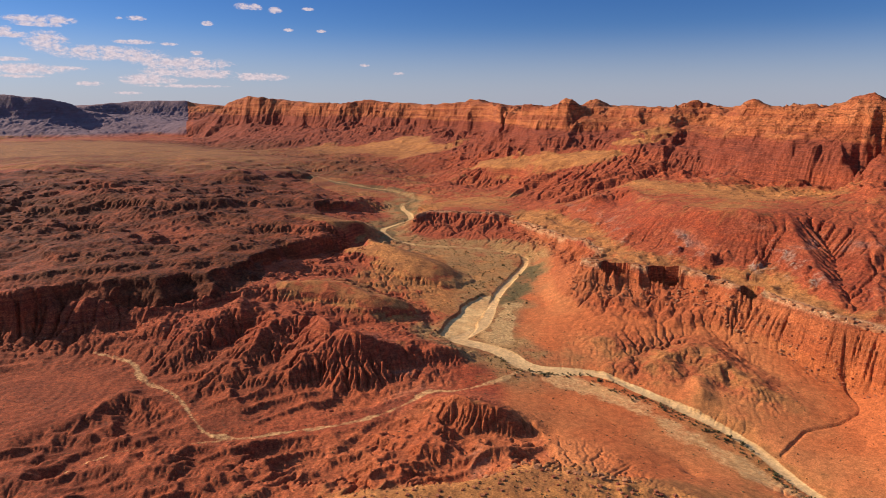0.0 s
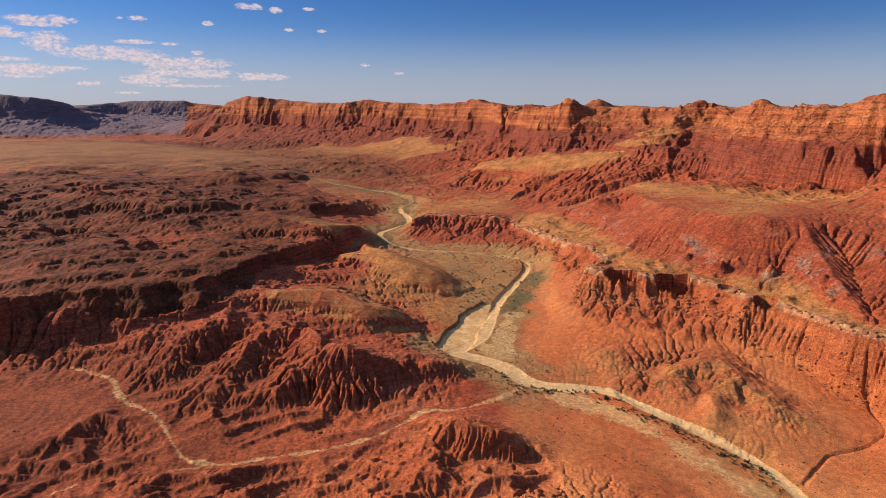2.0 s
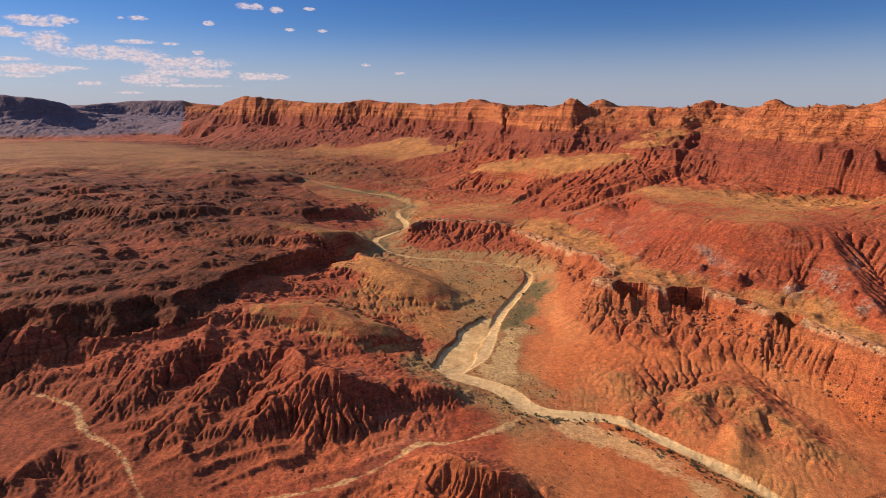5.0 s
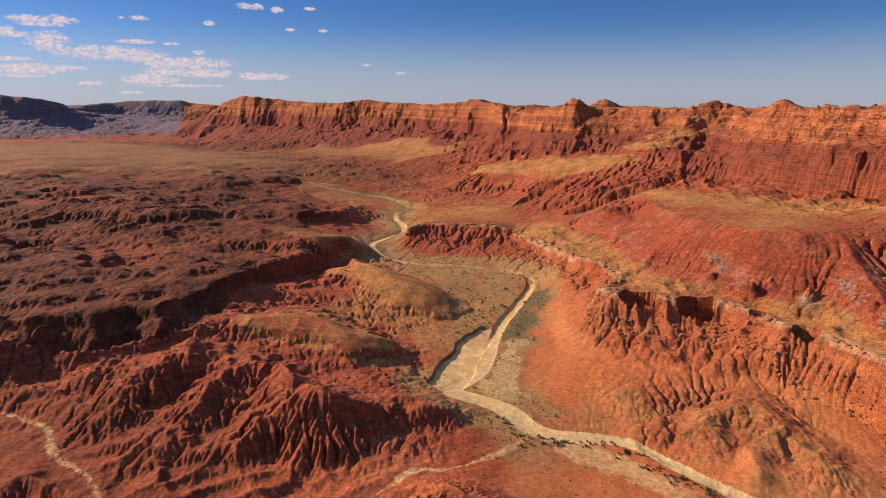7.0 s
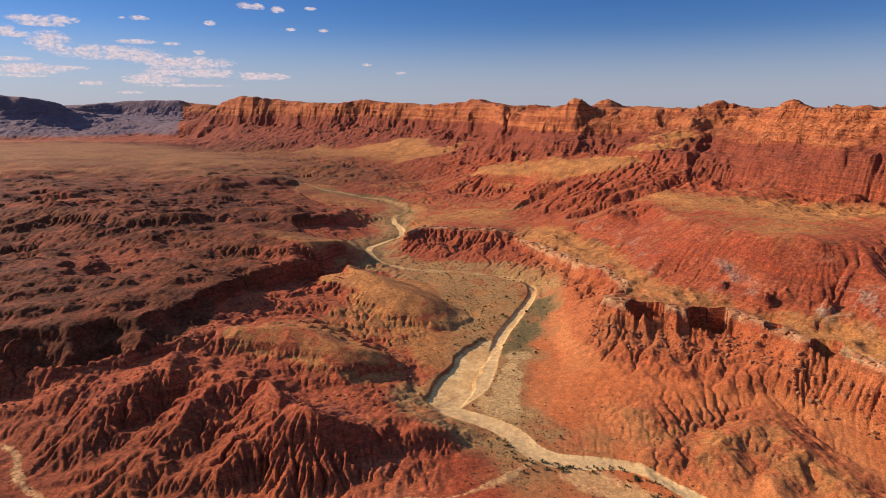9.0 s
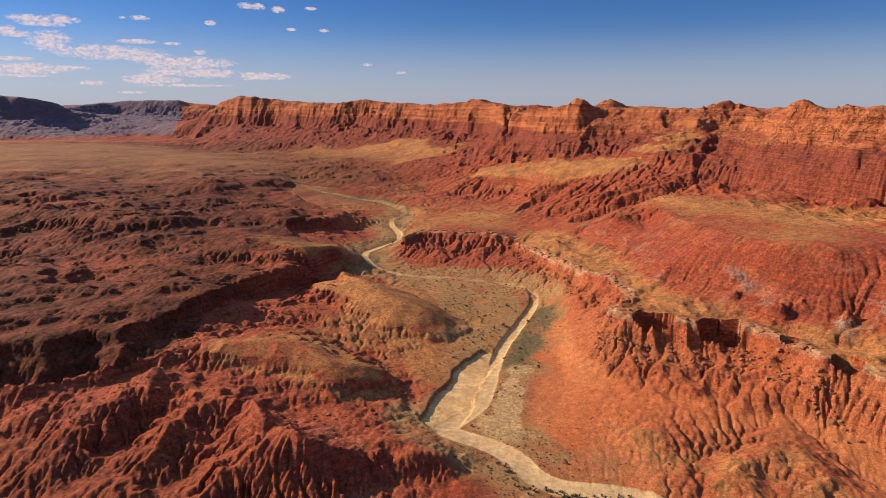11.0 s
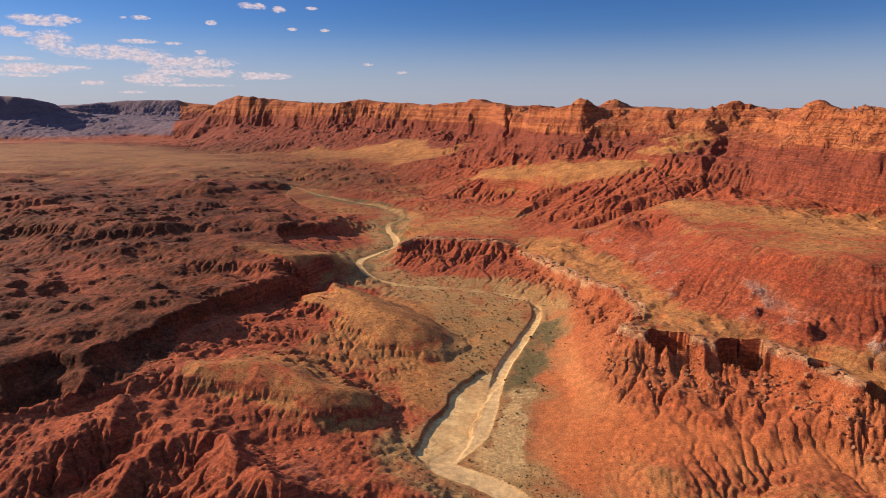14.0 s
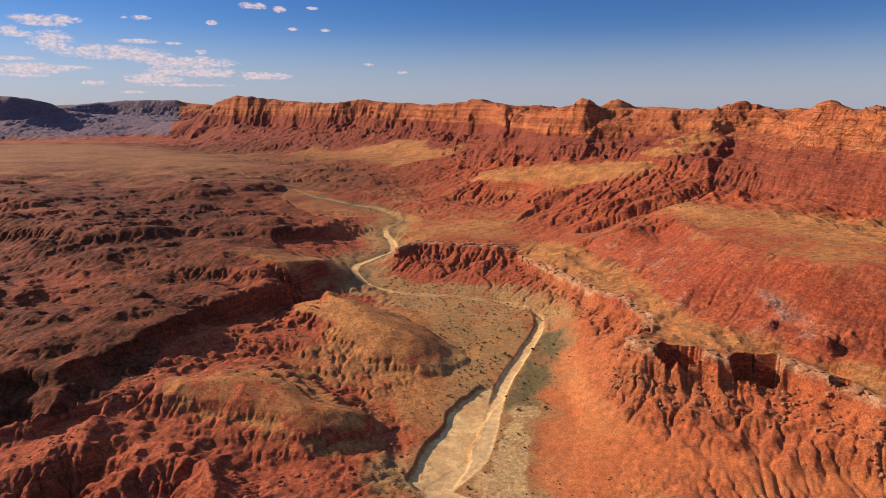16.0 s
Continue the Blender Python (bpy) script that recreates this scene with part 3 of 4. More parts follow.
def carve(h, radius, da, dr, strength, passes, most):
    """Streams cut their beds in proportion to slope and to the root of the area they drain."""
    ny, nx = h.shape
    n = ny * nx
    h = h.copy()
    flat = np.arange(n).reshape(ny, nx)
    du, dv = radius[:, None] * da + np.zeros((ny, nx)), radius[:, None] * dr + np.zeros((ny, nx))
    steps = [(0, 1), (0, -1), (1, 0), (-1, 0), (1, 1), (1, -1), (-1, 1), (-1, -1)]
    far = [np.sqrt((abs(b) * du) ** 2 + (abs(a) * dv) ** 2) for a, b in steps]
    for _ in range(30):  # fill small hollows
        p = np.pad(h, 1, constant_values=1e9)
        low = np.min([p[1 + a:ny + 1 + a, 1 + b:nx + 1 + b] for a, b in steps], axis=0)
        h = np.maximum(h, low + 0.01 * (h < low))
    for _ in range(passes):
        best, to, gap = np.zeros((ny, nx)), flat.copy(), np.ones((ny, nx))
        p = np.pad(h, 1, constant_values=1e9)
        q = np.pad(flat, 1)
        for (a, b), d in zip(steps, far):
            drop = (h - p[1 + a:ny + 1 + a, 1 + b:nx + 1 + b]) / d
            m = drop > best
            best[m], gap[m] = drop[m], d[m]
            to[m] = q[1 + a:ny + 1 + a, 1 + b:nx + 1 + b][m]
        to = to.ravel()
        level, jump = (to != np.arange(n)).astype(np.int32), to.copy()
        for _ in range(11):
            level, jump = level + level[jump], jump[jump]
        order = np.argsort(level, kind="stable")
        edges = np.searchsorted(level[order], np.arange(level.max() + 2))
        area = (du * dv).ravel()
        for k in range(level.max(), 0, -1):
            i = order[edges[k]:edges[k + 1]]
            area += np.bincount(to[i], area[i], n) if len(i) > n // 8 else 0
            if len(i) <= n // 8:
                np.add.at(area, to[i], area[i])
        cut = (strength.ravel() * np.sqrt(np.minimum(area, most.ravel())) / gap.ravel())
        z = h.ravel()
        for k in range(1, level.max() + 1):
            i = order[edges[k]:edges[k + 1]]
            z[i] = (z[i] + cut[i] * z[to[i]]) / (1 + cut[i])
        h = z.reshape(ny, nx)
    return h


# ---- shaping the land ----
R = np.exp(LOGR)
PX = OX + R[:, None] * np.sin(ANG)[None]
PY = OY + R[:, None] * np.cos(ANG)[None]
LINES = sample_lines()
H = spread(LINES, 2, 2)
H = H + 0.6 * (box_blur(H, 2, 1) - H)
ROUGH = np.clip(box_blur(spread(LINES, 3, 4), 6), 0, 1)
TAN = np.clip(box_blur(spread(LINES, 4, 4), 6), 0, 1)


def away(name, reach, first=0, last=None, smooth=False):
    """Distance from a landform's course, in metres, and the place along it, 0 to 1."""
    p = np.array((LAND.get(name) or RIDGES.get(name) or TROUGHS[name])[0], float)[first:last]
    if smooth:
        for _ in range(2):
            p = np.concatenate([p[:1], np.stack([0.75 * p[:-1] + 0.25 * p[1:], 0.25 * p[:-1] + 0.75 * p[1:]], 1).reshape(-1, 3), p[-1:]])
    best, along = np.full(PX.shape, 1e9), np.zeros(PX.shape)
    for k, (a, b) in enumerate(zip(p[:-1], p[1:])):
        near = (PX > min(a[0], b[0]) - reach) & (PX < max(a[0], b[0]) + reach) & (PY > min(a[1], b[1]) - reach) & (PY < max(a[1], b[1]) + reach)
        x, y, v = PX[near] - a[0], PY[near] - a[1], (b - a)[:2]
        f = np.clip((x * v[0] + y * v[1]) / (v @ v), 0, 1)
        d = np.hypot(x - f * v[0], y - f * v[1])
        old, oldf = best[near], along[near]
        m = d < old
        old[m], oldf[m] = d[m], (k + f[m]) / (len(p) - 1)
        best[near], along[near] = old, oldf
    return best, along


def ease(x, lo, hi):
    x = np.clip((x - lo) / (hi - lo), 0, 1)
    return x * x * (3 - 2 * x)


def ring(names, reach=4900.0):
    """For every spoke, the distance of a course from the sheet's centre (reach beyond its ends)."""
    out = np.full(NA, np.nan)
    for name in names:
        p = np.array(LAND[name][0], float)
        lr, an = to_grid(p[:, 0], p[:, 1])
        for (a0, l0), (a1, l1) in zip(zip(an[:-1], lr[:-1]), zip(an[1:], lr[1:])):
            k = (ANG >= min(a0, a1)) & (ANG <= max(a0, a1))
            v = np.exp(l0 + (ANG[k] - a0) / (a1 - a0 + 1e-12) * (l1 - l0))
            out[k] = np.fmin(out[k], v)
    return np.where(np.isnan(out), reach, out)[None]


RR = R[:, None] + np.zeros(H.shape)
FARNESS = np.clip(R / 450, 1, 6)[:, None]
CAP = np.ones(H.shape)
for name, reach in (("rim_e", 5), ("rim_w", 1.5), ("butte_rim", 5), ("scarp_n", 6), ("mesa_w", 20), ("mesa_f", 20)):
    CAP = np.minimum(CAP, ease(away(name, 80)[0], 0.3 * reach, 1.6 * reach))
wash = np.minimum(away("wash", 30, smooth=True)[0], away("wash_b", 30, smooth=True)[0] + 1.0)
upland = ease(-PX - 60 - 0.12 * PY, 0, 60) * ease(PY, 330, 390) * (H > 28) * (1 - ease(R, 1300, 1800)[:, None])
bench = ease(RR / ring(["terr_back"]), 1.0, 1.03) * (1 - ease(RR / ring(["flat_e"], 1.0), 0.97, 1.0)) * (PX > 60)
bench_front = 1 - ease(RR / ring(["terr_back"]), 0.97, 1.0)
low_hills = np.minimum(away("hills_e", 40)[0], away("hills_e2", 40)[0])
apron = ease(PX, 15, 30) * (PY < 660) * (1 - ease(H, 10, 15)) * ease(low_hills, 16, 28)
fans = np.maximum(1 - ease(away("fan_n", 400, 1)[0] + 55 * fbm(PX, PY, 150, 4, 2), 45, 115), 1 - ease(away("fan_e", 120)[0] + 12 * fbm(PX, PY, 50, 3, 2), 16, 40))
ROUGH = ROUGH * (1 - 0.85 * fans) * (1 - 0.6 * apron) * (1 - 0.3 * bench)
TAN = np.maximum(TAN, 0.95 * fans)
level = np.maximum(1 - ease(away("pan_e", 60)[0] + 6 * fbm(PX, PY, 20, 3, 2), 20, 34), 1 - ease(away("plain_e", 60)[0], 18, 34))
level = np.maximum(level, 1 - ease(away("bank_e", 60)[0], 10, 22))
ROUGH = ROUGH * (1 - 0.92 * level)
field = ease(330 - PY, 0, 40) * ease(ROUGH, 0.3, 0.6) * ease(wash, 2.0, 9.0)


def ledges(h, step, hard, lo=0.5, hi=0.92, drift=0.3, layer=5):
    """Level beds of harder rock: risers and treads in the slopes."""
    ph = (h + drift * step * fbm(PX, PY, 70, 3, layer)) / step
    return h + hard * step * (np.floor(ph) + ease(ph - np.floor(ph), lo, hi) - ph)


# buttresses and recesses: the cliffs swing in and out along the spokes
swing = 0.05 * ease(RR, 820, 1150) * (1 - ease(RR, 2600, 3400)) * (1.1 * fbm(PX, PY, 230, 4, 6) + 0.45 * (rib(PX, PY, 120, 3, 1) - 0.45))
swing = swing + 0.016 * ease(RR, 850, 1100) * (1 - ease(RR, 2600, 3400)) * fbm(PX, PY, 62, 4, 5, 0.65)
swing = swing * (1 - 0.8 * np.exp(-(((ANG - radians(6.6)) / radians(2.4)) ** 2)))[None]
swing = swing + 0.028 * ease(-PX, 70, 110) * ease(PY, 320, 345) * (1 - ease(PY, 560, 620)) * (fbm(PX, PY, 60, 3, 4) + 0.7 * (rib(PX, PY, 30, 2, 3) - 0.45))
swing = swing + 0.010 * ease(PX, 20, 60) * ease(PY, 360, 400) * (1 - ease(PY, 680, 760)) * bench_front * rib(PX, PY, 16, 2, 3)
at = np.clip(np.arange(NR)[:, None] + swing / DR, 0, NR - 1.001)
lower = at.astype(int)
across = np.arange(NA)[None] + np.zeros((NR, 1), int)
H = H[lower, across] * (1 - at + lower) + H[lower + 1, across] * (at - lower)


def course_height(name, reach):
    d, f = away(name, reach)
    z = np.array((LAND.get(name) or RIDGES.get(name) or TROUGHS[name])[0], float)[:, 2]
    return d, np.interp(f, np.linspace(0, 1, len(z)), z)


for name, (_, steep) in TROUGHS.items():
    d, z = course_height(name, 60)
    H = np.where(d < 60, np.minimum(H, z + steep * d + 3 * fbm(PX, PY, 30, 3, 3)), H)
for name, (_, steep) in RIDGES.items():
    d, z = course_height(name, 60)
    H = np.where(d < 60, np.maximum(H, z - steep * d + 3 * fbm(PX, PY, 26, 3, 2)), H)
# rounded tan hills
ROUND = np.zeros(H.shape)
for name, up, reach, first, last in (("dome", 5.5, 30, 0, 4), ("mound", 3, 17, 0, None), ("hill_c", 2.5, 13, 0, None), ("shelf_n", 2, 30, 0, None)):
    d = away(name, 60, first, last)[0] + 9 * fbm(PX, PY, 26, 4, 1)
    ball = np.sqrt(np.clip(1 - (np.clip(d, 0, None) / reach) ** 2, 0, 1))
    H = H + up * ball * (0.75 + 0.25 * ball)
    if name != "hill_c":
        ROUND = np.maximum(ROUND, ease(ball, 0.45, 0.8))
ROUGH = ROUGH * (1 - 0.8 * ROUND)
TAN = np.maximum(TAN * (1 - 0.5 * ROUND), 0.66 * ROUND)

# swells and hummocks
H = H + ROUGH * (2.2 * fbm(PX, PY, 34, 4, 0) * np.minimum(FARNESS, 3) + 0.9 * fbm(PX, PY, 9, 3, 3)) + 0.25 * fbm(PX, PY, 14, 3, 5)
H = H + np.clip(ROUGH, 0, 0.6) * ease(R, 480, 900)[:, None] * 12 * fbm(PX, PY, 130, 5, 2)
H = H + upland * (10 * fbm(PX, PY, 140, 5, 1) + 3.0 * fbm(PX, PY, 42, 4, 6)) * np.minimum(FARNESS, 1.6)
wild = ease(ROUGH, 0.45, 0.95) * (R < 900)[:, None]
H = H + wild * (2.6 * fbm(PX, PY, 18, 3, 7) + 1.2 * (rib(PX, PY, 23, 2, 5) - 0.45))
bend = 6 * fbm(PX, PY, 32, 2, 2)
fins = rib(0.8 * PY - 0.6 * PX + bend, 0.5 * (0.8 * PX + 0.6 * PY) - bend, 13, 2, 2)
H = H + field * (2.4 * fbm(PX, PY, 26, 3, 2) + 4.2 * (fins - 0.42))
H = H + ROUGH * (0.7 * fbm(PX, PY, 6, 2, 3) * np.minimum(FARNESS, 2) + 0.5 * (np.random.RandomState(3).rand(*H.shape) - 0.5) * np.minimum(FARNESS, 3))
east_slope = ease(PX, 20, 45) * bench_front * (PY < 690) * ease(H, 12, 16)
H = H + east_slope * CAP * (3.0 * fbm(PX, PY, 15, 3, 2) + 2.6 * (rib(PX, PY, 22, 3, 5) - 0.45))
H0 = H.copy()
# running water
CUT = np.maximum(np.maximum(ROUGH, 0.3 * apron + 0.3 * bench), np.maximum(0.35 * upland, 0.9 * field)) ** 1.2 * CAP
CUT = CUT * (1 - 0.65 * ease(away("rim_n", 120)[0], 75, 35))
CUT = CUT * (1 - 0.7 * ease(R, 950, 1400)[:, None]) * (1 - 0.55 * upland)
CUT = CUT * (0.3 + 0.7 * ease(fbm(PX, PY, 48, 3, 6) + field, -0.35, 0.3))
CUT = CUT * (1 - level) * (1 - 0.3 * ease(-PX, 10, 30) * (PY < 420) * (1 - field))
CUT = CUT * (1 - 0.45 * bench * (1 - ease(PX, 195, 215))) * (1 - 0.3 * east_slope) * (1 - 0.4 * ease(RR, 780, 850) * (PX > 40))
scree = ease(RR / np.where(ANG[None] > radians(4), ring(["esc_foot"]), 4900), 0.96, 1.02)
CUT = CUT * (1 - 0.6 * scree)
H = H + scree * (2.5 * fbm(PX, PY, 16, 4, 2) + 1.2 * (rib(PX, PY, 9, 2, 3) - 0.4))
fine_rills = np.clip(bench + apron, 0, 1)
H = carve(H[::2, ::2], R[::2], 2 * DA, 2 * DR, (0.075 * CUT)[::2, ::2], 9, (1500 - 1250 * fine_rills)[::2, ::2])
H = resize(H, (NR, NA)) + ROUGH * 0.5 * fbm(PX, PY, 3.2, 2, 6)
H = carve(H, R, DA, DR, 0.085 * CUT, 5, 350 - 230 * fine_rills)
H = H + box_blur(H0 - H, 24, 2) + (0.08 + 0.10 * ROUGH) * fbm(PX, PY, 2.6, 2, 3)
H = H + 0.5 * ROUGH * (1 - 0.7 * upland) * (1 - field) * (H - box_blur(H, 3, 1))
H = H + upland * (0.5 * fbm(PX, PY, 12, 3, 2) + 0.2 * (rib(PX, PY, 5, 2, 3) - 0.4))
# beds of hard rock: in the western slopes and uplands, in the eastern terrace, in the great cliffs
west = ease(-PX, 30, 60) * ease(PY, 335, 365) * (1 - ease(RR, 900, 1200)) * (1 - ease(TAN, 0.75, 0.95))
H = ledges(H, 2.9 + 0.9 * fbm(PX, PY, 150, 2, 4), 0.42 * west * (1 - upland) * (1 - ROUND) * (0.4 + 0.6 * ease(PY, 345, 400)), 0.4, 0.95, 0.8)
H = ledges(H, 6.5 + 2.0 * fbm(PX, PY, 200, 2, 4), 0.3 * upland, 0.3, 0.9, 0.9)
H = ledges(H, 4.0, 0.22 * ease(PX, 20, 50) * ease(H, 19, 24) * (1 - ease(H, 36, 39)) * (RR < 900))
hard = ease(away("rim_n", 160)[0], 150, 60) + ease(away("mesa_w", 300)[0], 250, 120) + ease(away("mesa_f", 500)[0], 300, 150)
hard = np.clip(hard, 0, 1) * (H < 146)
H = H + hard * 13 * (rib(PX, PY, 46, 4, 2) - 0.4)
H = ledges(H, 24 + 5 * fbm(PX, PY, 300, 2, 3), 0.34 * hard, 0.4, 0.9, 0.5)
H = ledges(H, 8 + 3 * fbm(PX, PY, 160, 2, 3), 0.2 * hard, 0.5, 0.95, 0.8)
H = H + hard * 5.0 * (rib(PX, PY, 26, 4, 6) - 0.4)


# alcoves under the cap rock of the eastern terrace: sheer shaded walls
def alcove(a, b, deep, reach, low):
    v = np.subtract(b, a)
    f = ((PX - a[0]) * v[0] + (PY - a[1]) * v[1]) / (v @ v)
    d = ((PX - a[0]) * v[1] - (PY - a[1]) * v[0]) / math.hypot(*v) + 1.2 * fbm(PX, PY, 6, 2, 3)
    bow = np.sqrt(np.clip(np.sin(np.pi * np.clip(f, 0, 1)), 0, 1))
    hollow = (f > 0) & (f < 1) & (d > -deep * bow) & (d < reach * bow)
    floor = low + 0.2 * np.abs(d) + 3.0 * (rib(PX, PY, 7, 2, 4) - 0.4)
    return np.where(hollow, np.minimum(H, floor), H)


for a, b, deep, reach, low in (((78, 462), (101, 456), 8, 6, 23.0), ((111, 449), (136, 454), 8, 10, 20.0), ((160, 409), (171, 400), 6, 6, 23.0), ((148, 434), (153, 426), 4, 4, 26.0), ((83, 497), (74, 483), 4, 4, 25.0)):
    H = alcove(a, b, deep, reach, low)

# mounds of grey clay at the foot of the red bench
CLAY = np.zeros(H.shape)
spots = np.random.RandomState(5)
foot = np.array(LAND["terr_back"][0], float)[3:10]
for k in range(44):
    f = spots.uniform(0, len(foot) - 1.001)
    x, y, _ = foot[int(f)] + (foot[int(f) + 1] - foot[int(f)]) * (f % 1)
    x, y, r = x + spots.normal(2, 3.5), y + spots.normal(3, 4), spots.uniform(1.8, 4.6)
    d = np.hypot(PX - x, PY - y) / r
    lump = np.clip(1 - d * d, 0, 1)
    H = H + 0.55 * r * lump
    CLAY = np.maximum(CLAY, ease(lump, 0.05, 0.4))
# low rings on the clay pan
pan = np.hypot(PX + 233, PY - 272)
pan_rings = np.sin(pan * 2 * np.pi / (5.5 + 0.5 * fbm(PX, PY, 20, 2, 1))) * ease(48 - pan, 0, 8) * (1 - ease(ROUGH, 0.15, 0.4))
H = H + 0.08 * pan_rings

H = H + ease(away("rim_n", 90)[0], 80, 10) * (H > 125) * 5 * fbm(PX, PY, 60, 4, 2)

# knolls on the skyline: place, height, reach
for x, y, up, reach in ((-65, 1700, 10, 70), (-430, 2110, 8, 70), (115, 1080, 9, 34), (167, 1100, 9, 26), (283, 945, 9, 34), (287, 765, 7, 30), (320, 705, 6, 22), (347, 642, 9, 24), (-10, 1560, 5, 60), (205, 1010, 4, 30), (60, 1190, 5, 30), (-1005, 2590, 10, 160)):
    d = np.hypot(PX - x, PY - y) / reach
    H = H + up * 0.75 * np.clip(1 - d * d, 0, 1) ** 1.5 * (1 + 0.5 * fbm(PX, PY, 14, 3, 4))

river, river_at = away("river", 60, smooth=True)
wob = fbm(PX, PY, 16, 3, 4)
width = 1.9 + 0.9 * wob + 0.7 * ease(river_at, 0.1, 0.2) + 2.2 * ease(river_at, 0.15, 0.22) * (1 - ease(river_at, 0.34, 0.42))
SAND = np.maximum(1 - ease(river, width, width + 2.2), 0.5 * (1 - ease(wash + 2.2 * fbm(PX, PY, 9, 3, 2), 0.5, 3.0)))
SAND = np.maximum(SAND, np.maximum(0.8 * (1 - ease(away("bar", 40, smooth=True)[0] + 5 * wob, 7.5, 10)), 0.5 * (1 - ease(away("bar_low", 40)[0] + 9 * wob, 3, 13))))
SAND = np.maximum(SAND, 0.5 * (1 - ease(away("bar_e", 40)[0] + 14 * wob, 3, 13)))
SAND *= 1 - 0.62 * ease(river_at, 0.46, 0.56) * (1 - 0.5 * ease(river_at, 0.64, 0.68) * (1 - ease(river_at, 0.78, 0.82))) * (river < 60)
SCRUB = (1 - ease(river + 10 * wob, 19, 33)) * ease(river_at, 0.15, 0.25) * (1 - ease(H, 18, 26))
SCRUB = np.maximum(SCRUB, 0.22 * (1 - ease(np.minimum(away("valley", 500)[0], away("valley_b", 700)[0]), 120, 300)) * (H < 62) * (RR > 1250))
SCRUB = np.maximum(SCRUB, 0.9 * (1 - ease(away("meander", 60)[0] + 9 * wob, 24, 36)) * (H < 14))
THICKET = np.maximum(1 - ease(away("thicket", 40)[0] + 7 * wob, 6, 13), 0.7 * (1 - ease(away("bar_e", 40)[0] + 9 * wob, 2, 9)))
THICKET = np.maximum(THICKET, 0.8 * (1 - ease(river + 12 * wob, 6, 14)) * ease(river_at, 0.66, 0.7) * (H < 26))
RED = ease(fbm(PX, PY, 70, 3, 1), 0.05, 0.5) * (1 - TAN) + 0.4 * np.clip(pan_rings, 0, 1)
RED = np.maximum(RED, 0.85 * ease(RR / ring(["terr_back"]), 1.0, 1.03) * (1 - ease(RR / ring(["flat_e"], 1.0), 0.99, 1.02)) * (PX > 60))
PALE = np.maximum((1 - ease(away("terr_back", 60)[0] + 12 * wob, 6, 22)) * ease(H, 38, 42), 2 * CLAY)
RIM = np.maximum(1 - ease(away("rim_e", 20)[0] + 1.5 * wob, 1.5, 4.5), 0.7 * (1 - ease(away("butte_rim", 20)[0] + 2 * wob, 1.5, 5)))
RIM = RIM * np.where(PY < 560, ease(H, 32.5, 34), ease(H, 26, 28))
# brown soil tone; uplands and valley also painted darker for low grazing sun
DIM_BROWN = upland * ease(fbm(PX, PY, 110, 4, 6), -0.7, 0.0)
DIM_BROWN = np.maximum(DIM_BROWN, 0.8 * (1 - ease(np.minimum(away("valley", 500)[0], away("valley_b", 700)[0]), 200, 420)) * (H < 62) * (RR > 1000))
DIM_BROWN = np.maximum(DIM_BROWN, 0.4 * ease(-PX, 70, 130) * (1 - ease(PY, 330, 360)) * (1 - ease(H, 14, 20)))
ORANGE = (1 - ease(H, 13, 20)) * ease(PX - 4 + 0.10 * (340 - PY), 0, 14) * (PY < 640) * ease(PX, -10, 5) * (1 - 0.85 * SCRUB) * (1 - ease(ROUGH, 0.35, 0.7))
ORANGE = np.maximum(ORANGE, 0.5 * east_slope * (1 - ease(H, 31, 34)))
ORANGE = np.maximum(ORANGE, 0.4 * field * ease(PX, -120, -30))
H = H - 1.7 * (1 - ease(away("bar", 40, smooth=True)[0] + 5 * wob, 8.5, 9.8))
TALUS = ease(RR / np.where(ANG[None] > radians(-25), ring(["esc_foot"]), 4900), 0.93, 1.06)
# where distance haze is painted on: the far mesas above their feet
HAZE_GREY = np.clip(ease(away("mesa_w", 900)[0], 700, 500) + ease(away("mesa_f", 1400)[0], 1000, 700), 0, 1) * (ANG[None] < radians(-25.5)) * (RR > 2050) * ease(H, 30, 46)
H = H - 0.8 * (1 - ease(away("rill", 12, smooth=True)[0] + 0.9 * wob, 0.1, 0.9))
cut_bank = np.clip(away("river", 12, smooth=True)[0], 0, 12)
H = H - (0.15 + 1.1 * ease(river_at, 0.44, 0.46) * (1 - ease(river_at, 0.55, 0.6))) * (1 - ease(cut_bank, width, width + 1.4)) * (river_at < 0.65)


# ---- which landform each patch of the sheet belongs to ----
PART = np.zeros(H.shape, np.int32)  # 0: the ground
jag = 1 + 0.012 * fbm(PX, PY, 40, 3, 3)


def claim(code, where):
    PART[where] = code


east = PX > 0.02 * PY + 5
claim(1, (RR * jag > ring(["rim_w_foot"])) & (RR < ring(["river"]) + 4000) & (PX < -60) & (H > 27) & (PY < 720) & (RR < 1000))
claim(2, (RR * jag > ring(["rim_w_foot"])) & (RR * jag < ring(["rim_w"]) + 6) & (PX < -90) & (PY < 640) & (H < 42))
claim(3, (RR * jag > ring(["toe_w"])) & (RR * jag < ring(["gul_back"], 0)) & (PX < -20))
claim(23, (PART == 3) & (away("crest", 40)[0] * jag < 9))
for code, name, reach, low in ((4, "mound", 24, 12), (5, "dome", 26, 10), (6, "hills_e", 12, 6), (7, "hills_e2", 19, 3.5), (8, "hill_f", 13, 5), (9, "hill_n", 22, 8)):
    d = away(name, 60)[0]
    claim(code, (d * jag < reach) & (H > low) & (PART != 3) & (PART != 23))
claim(10, (RR * jag > ring(["butte_foot"])) & (RR < ring(["butte_top"], 0)) & (PY > 640) & (PX < 25))
claim(11, (RR * jag > ring(["butte_toe"])) & (RR * jag < ring(["butte_foot"], 0)) & (PX < 12))
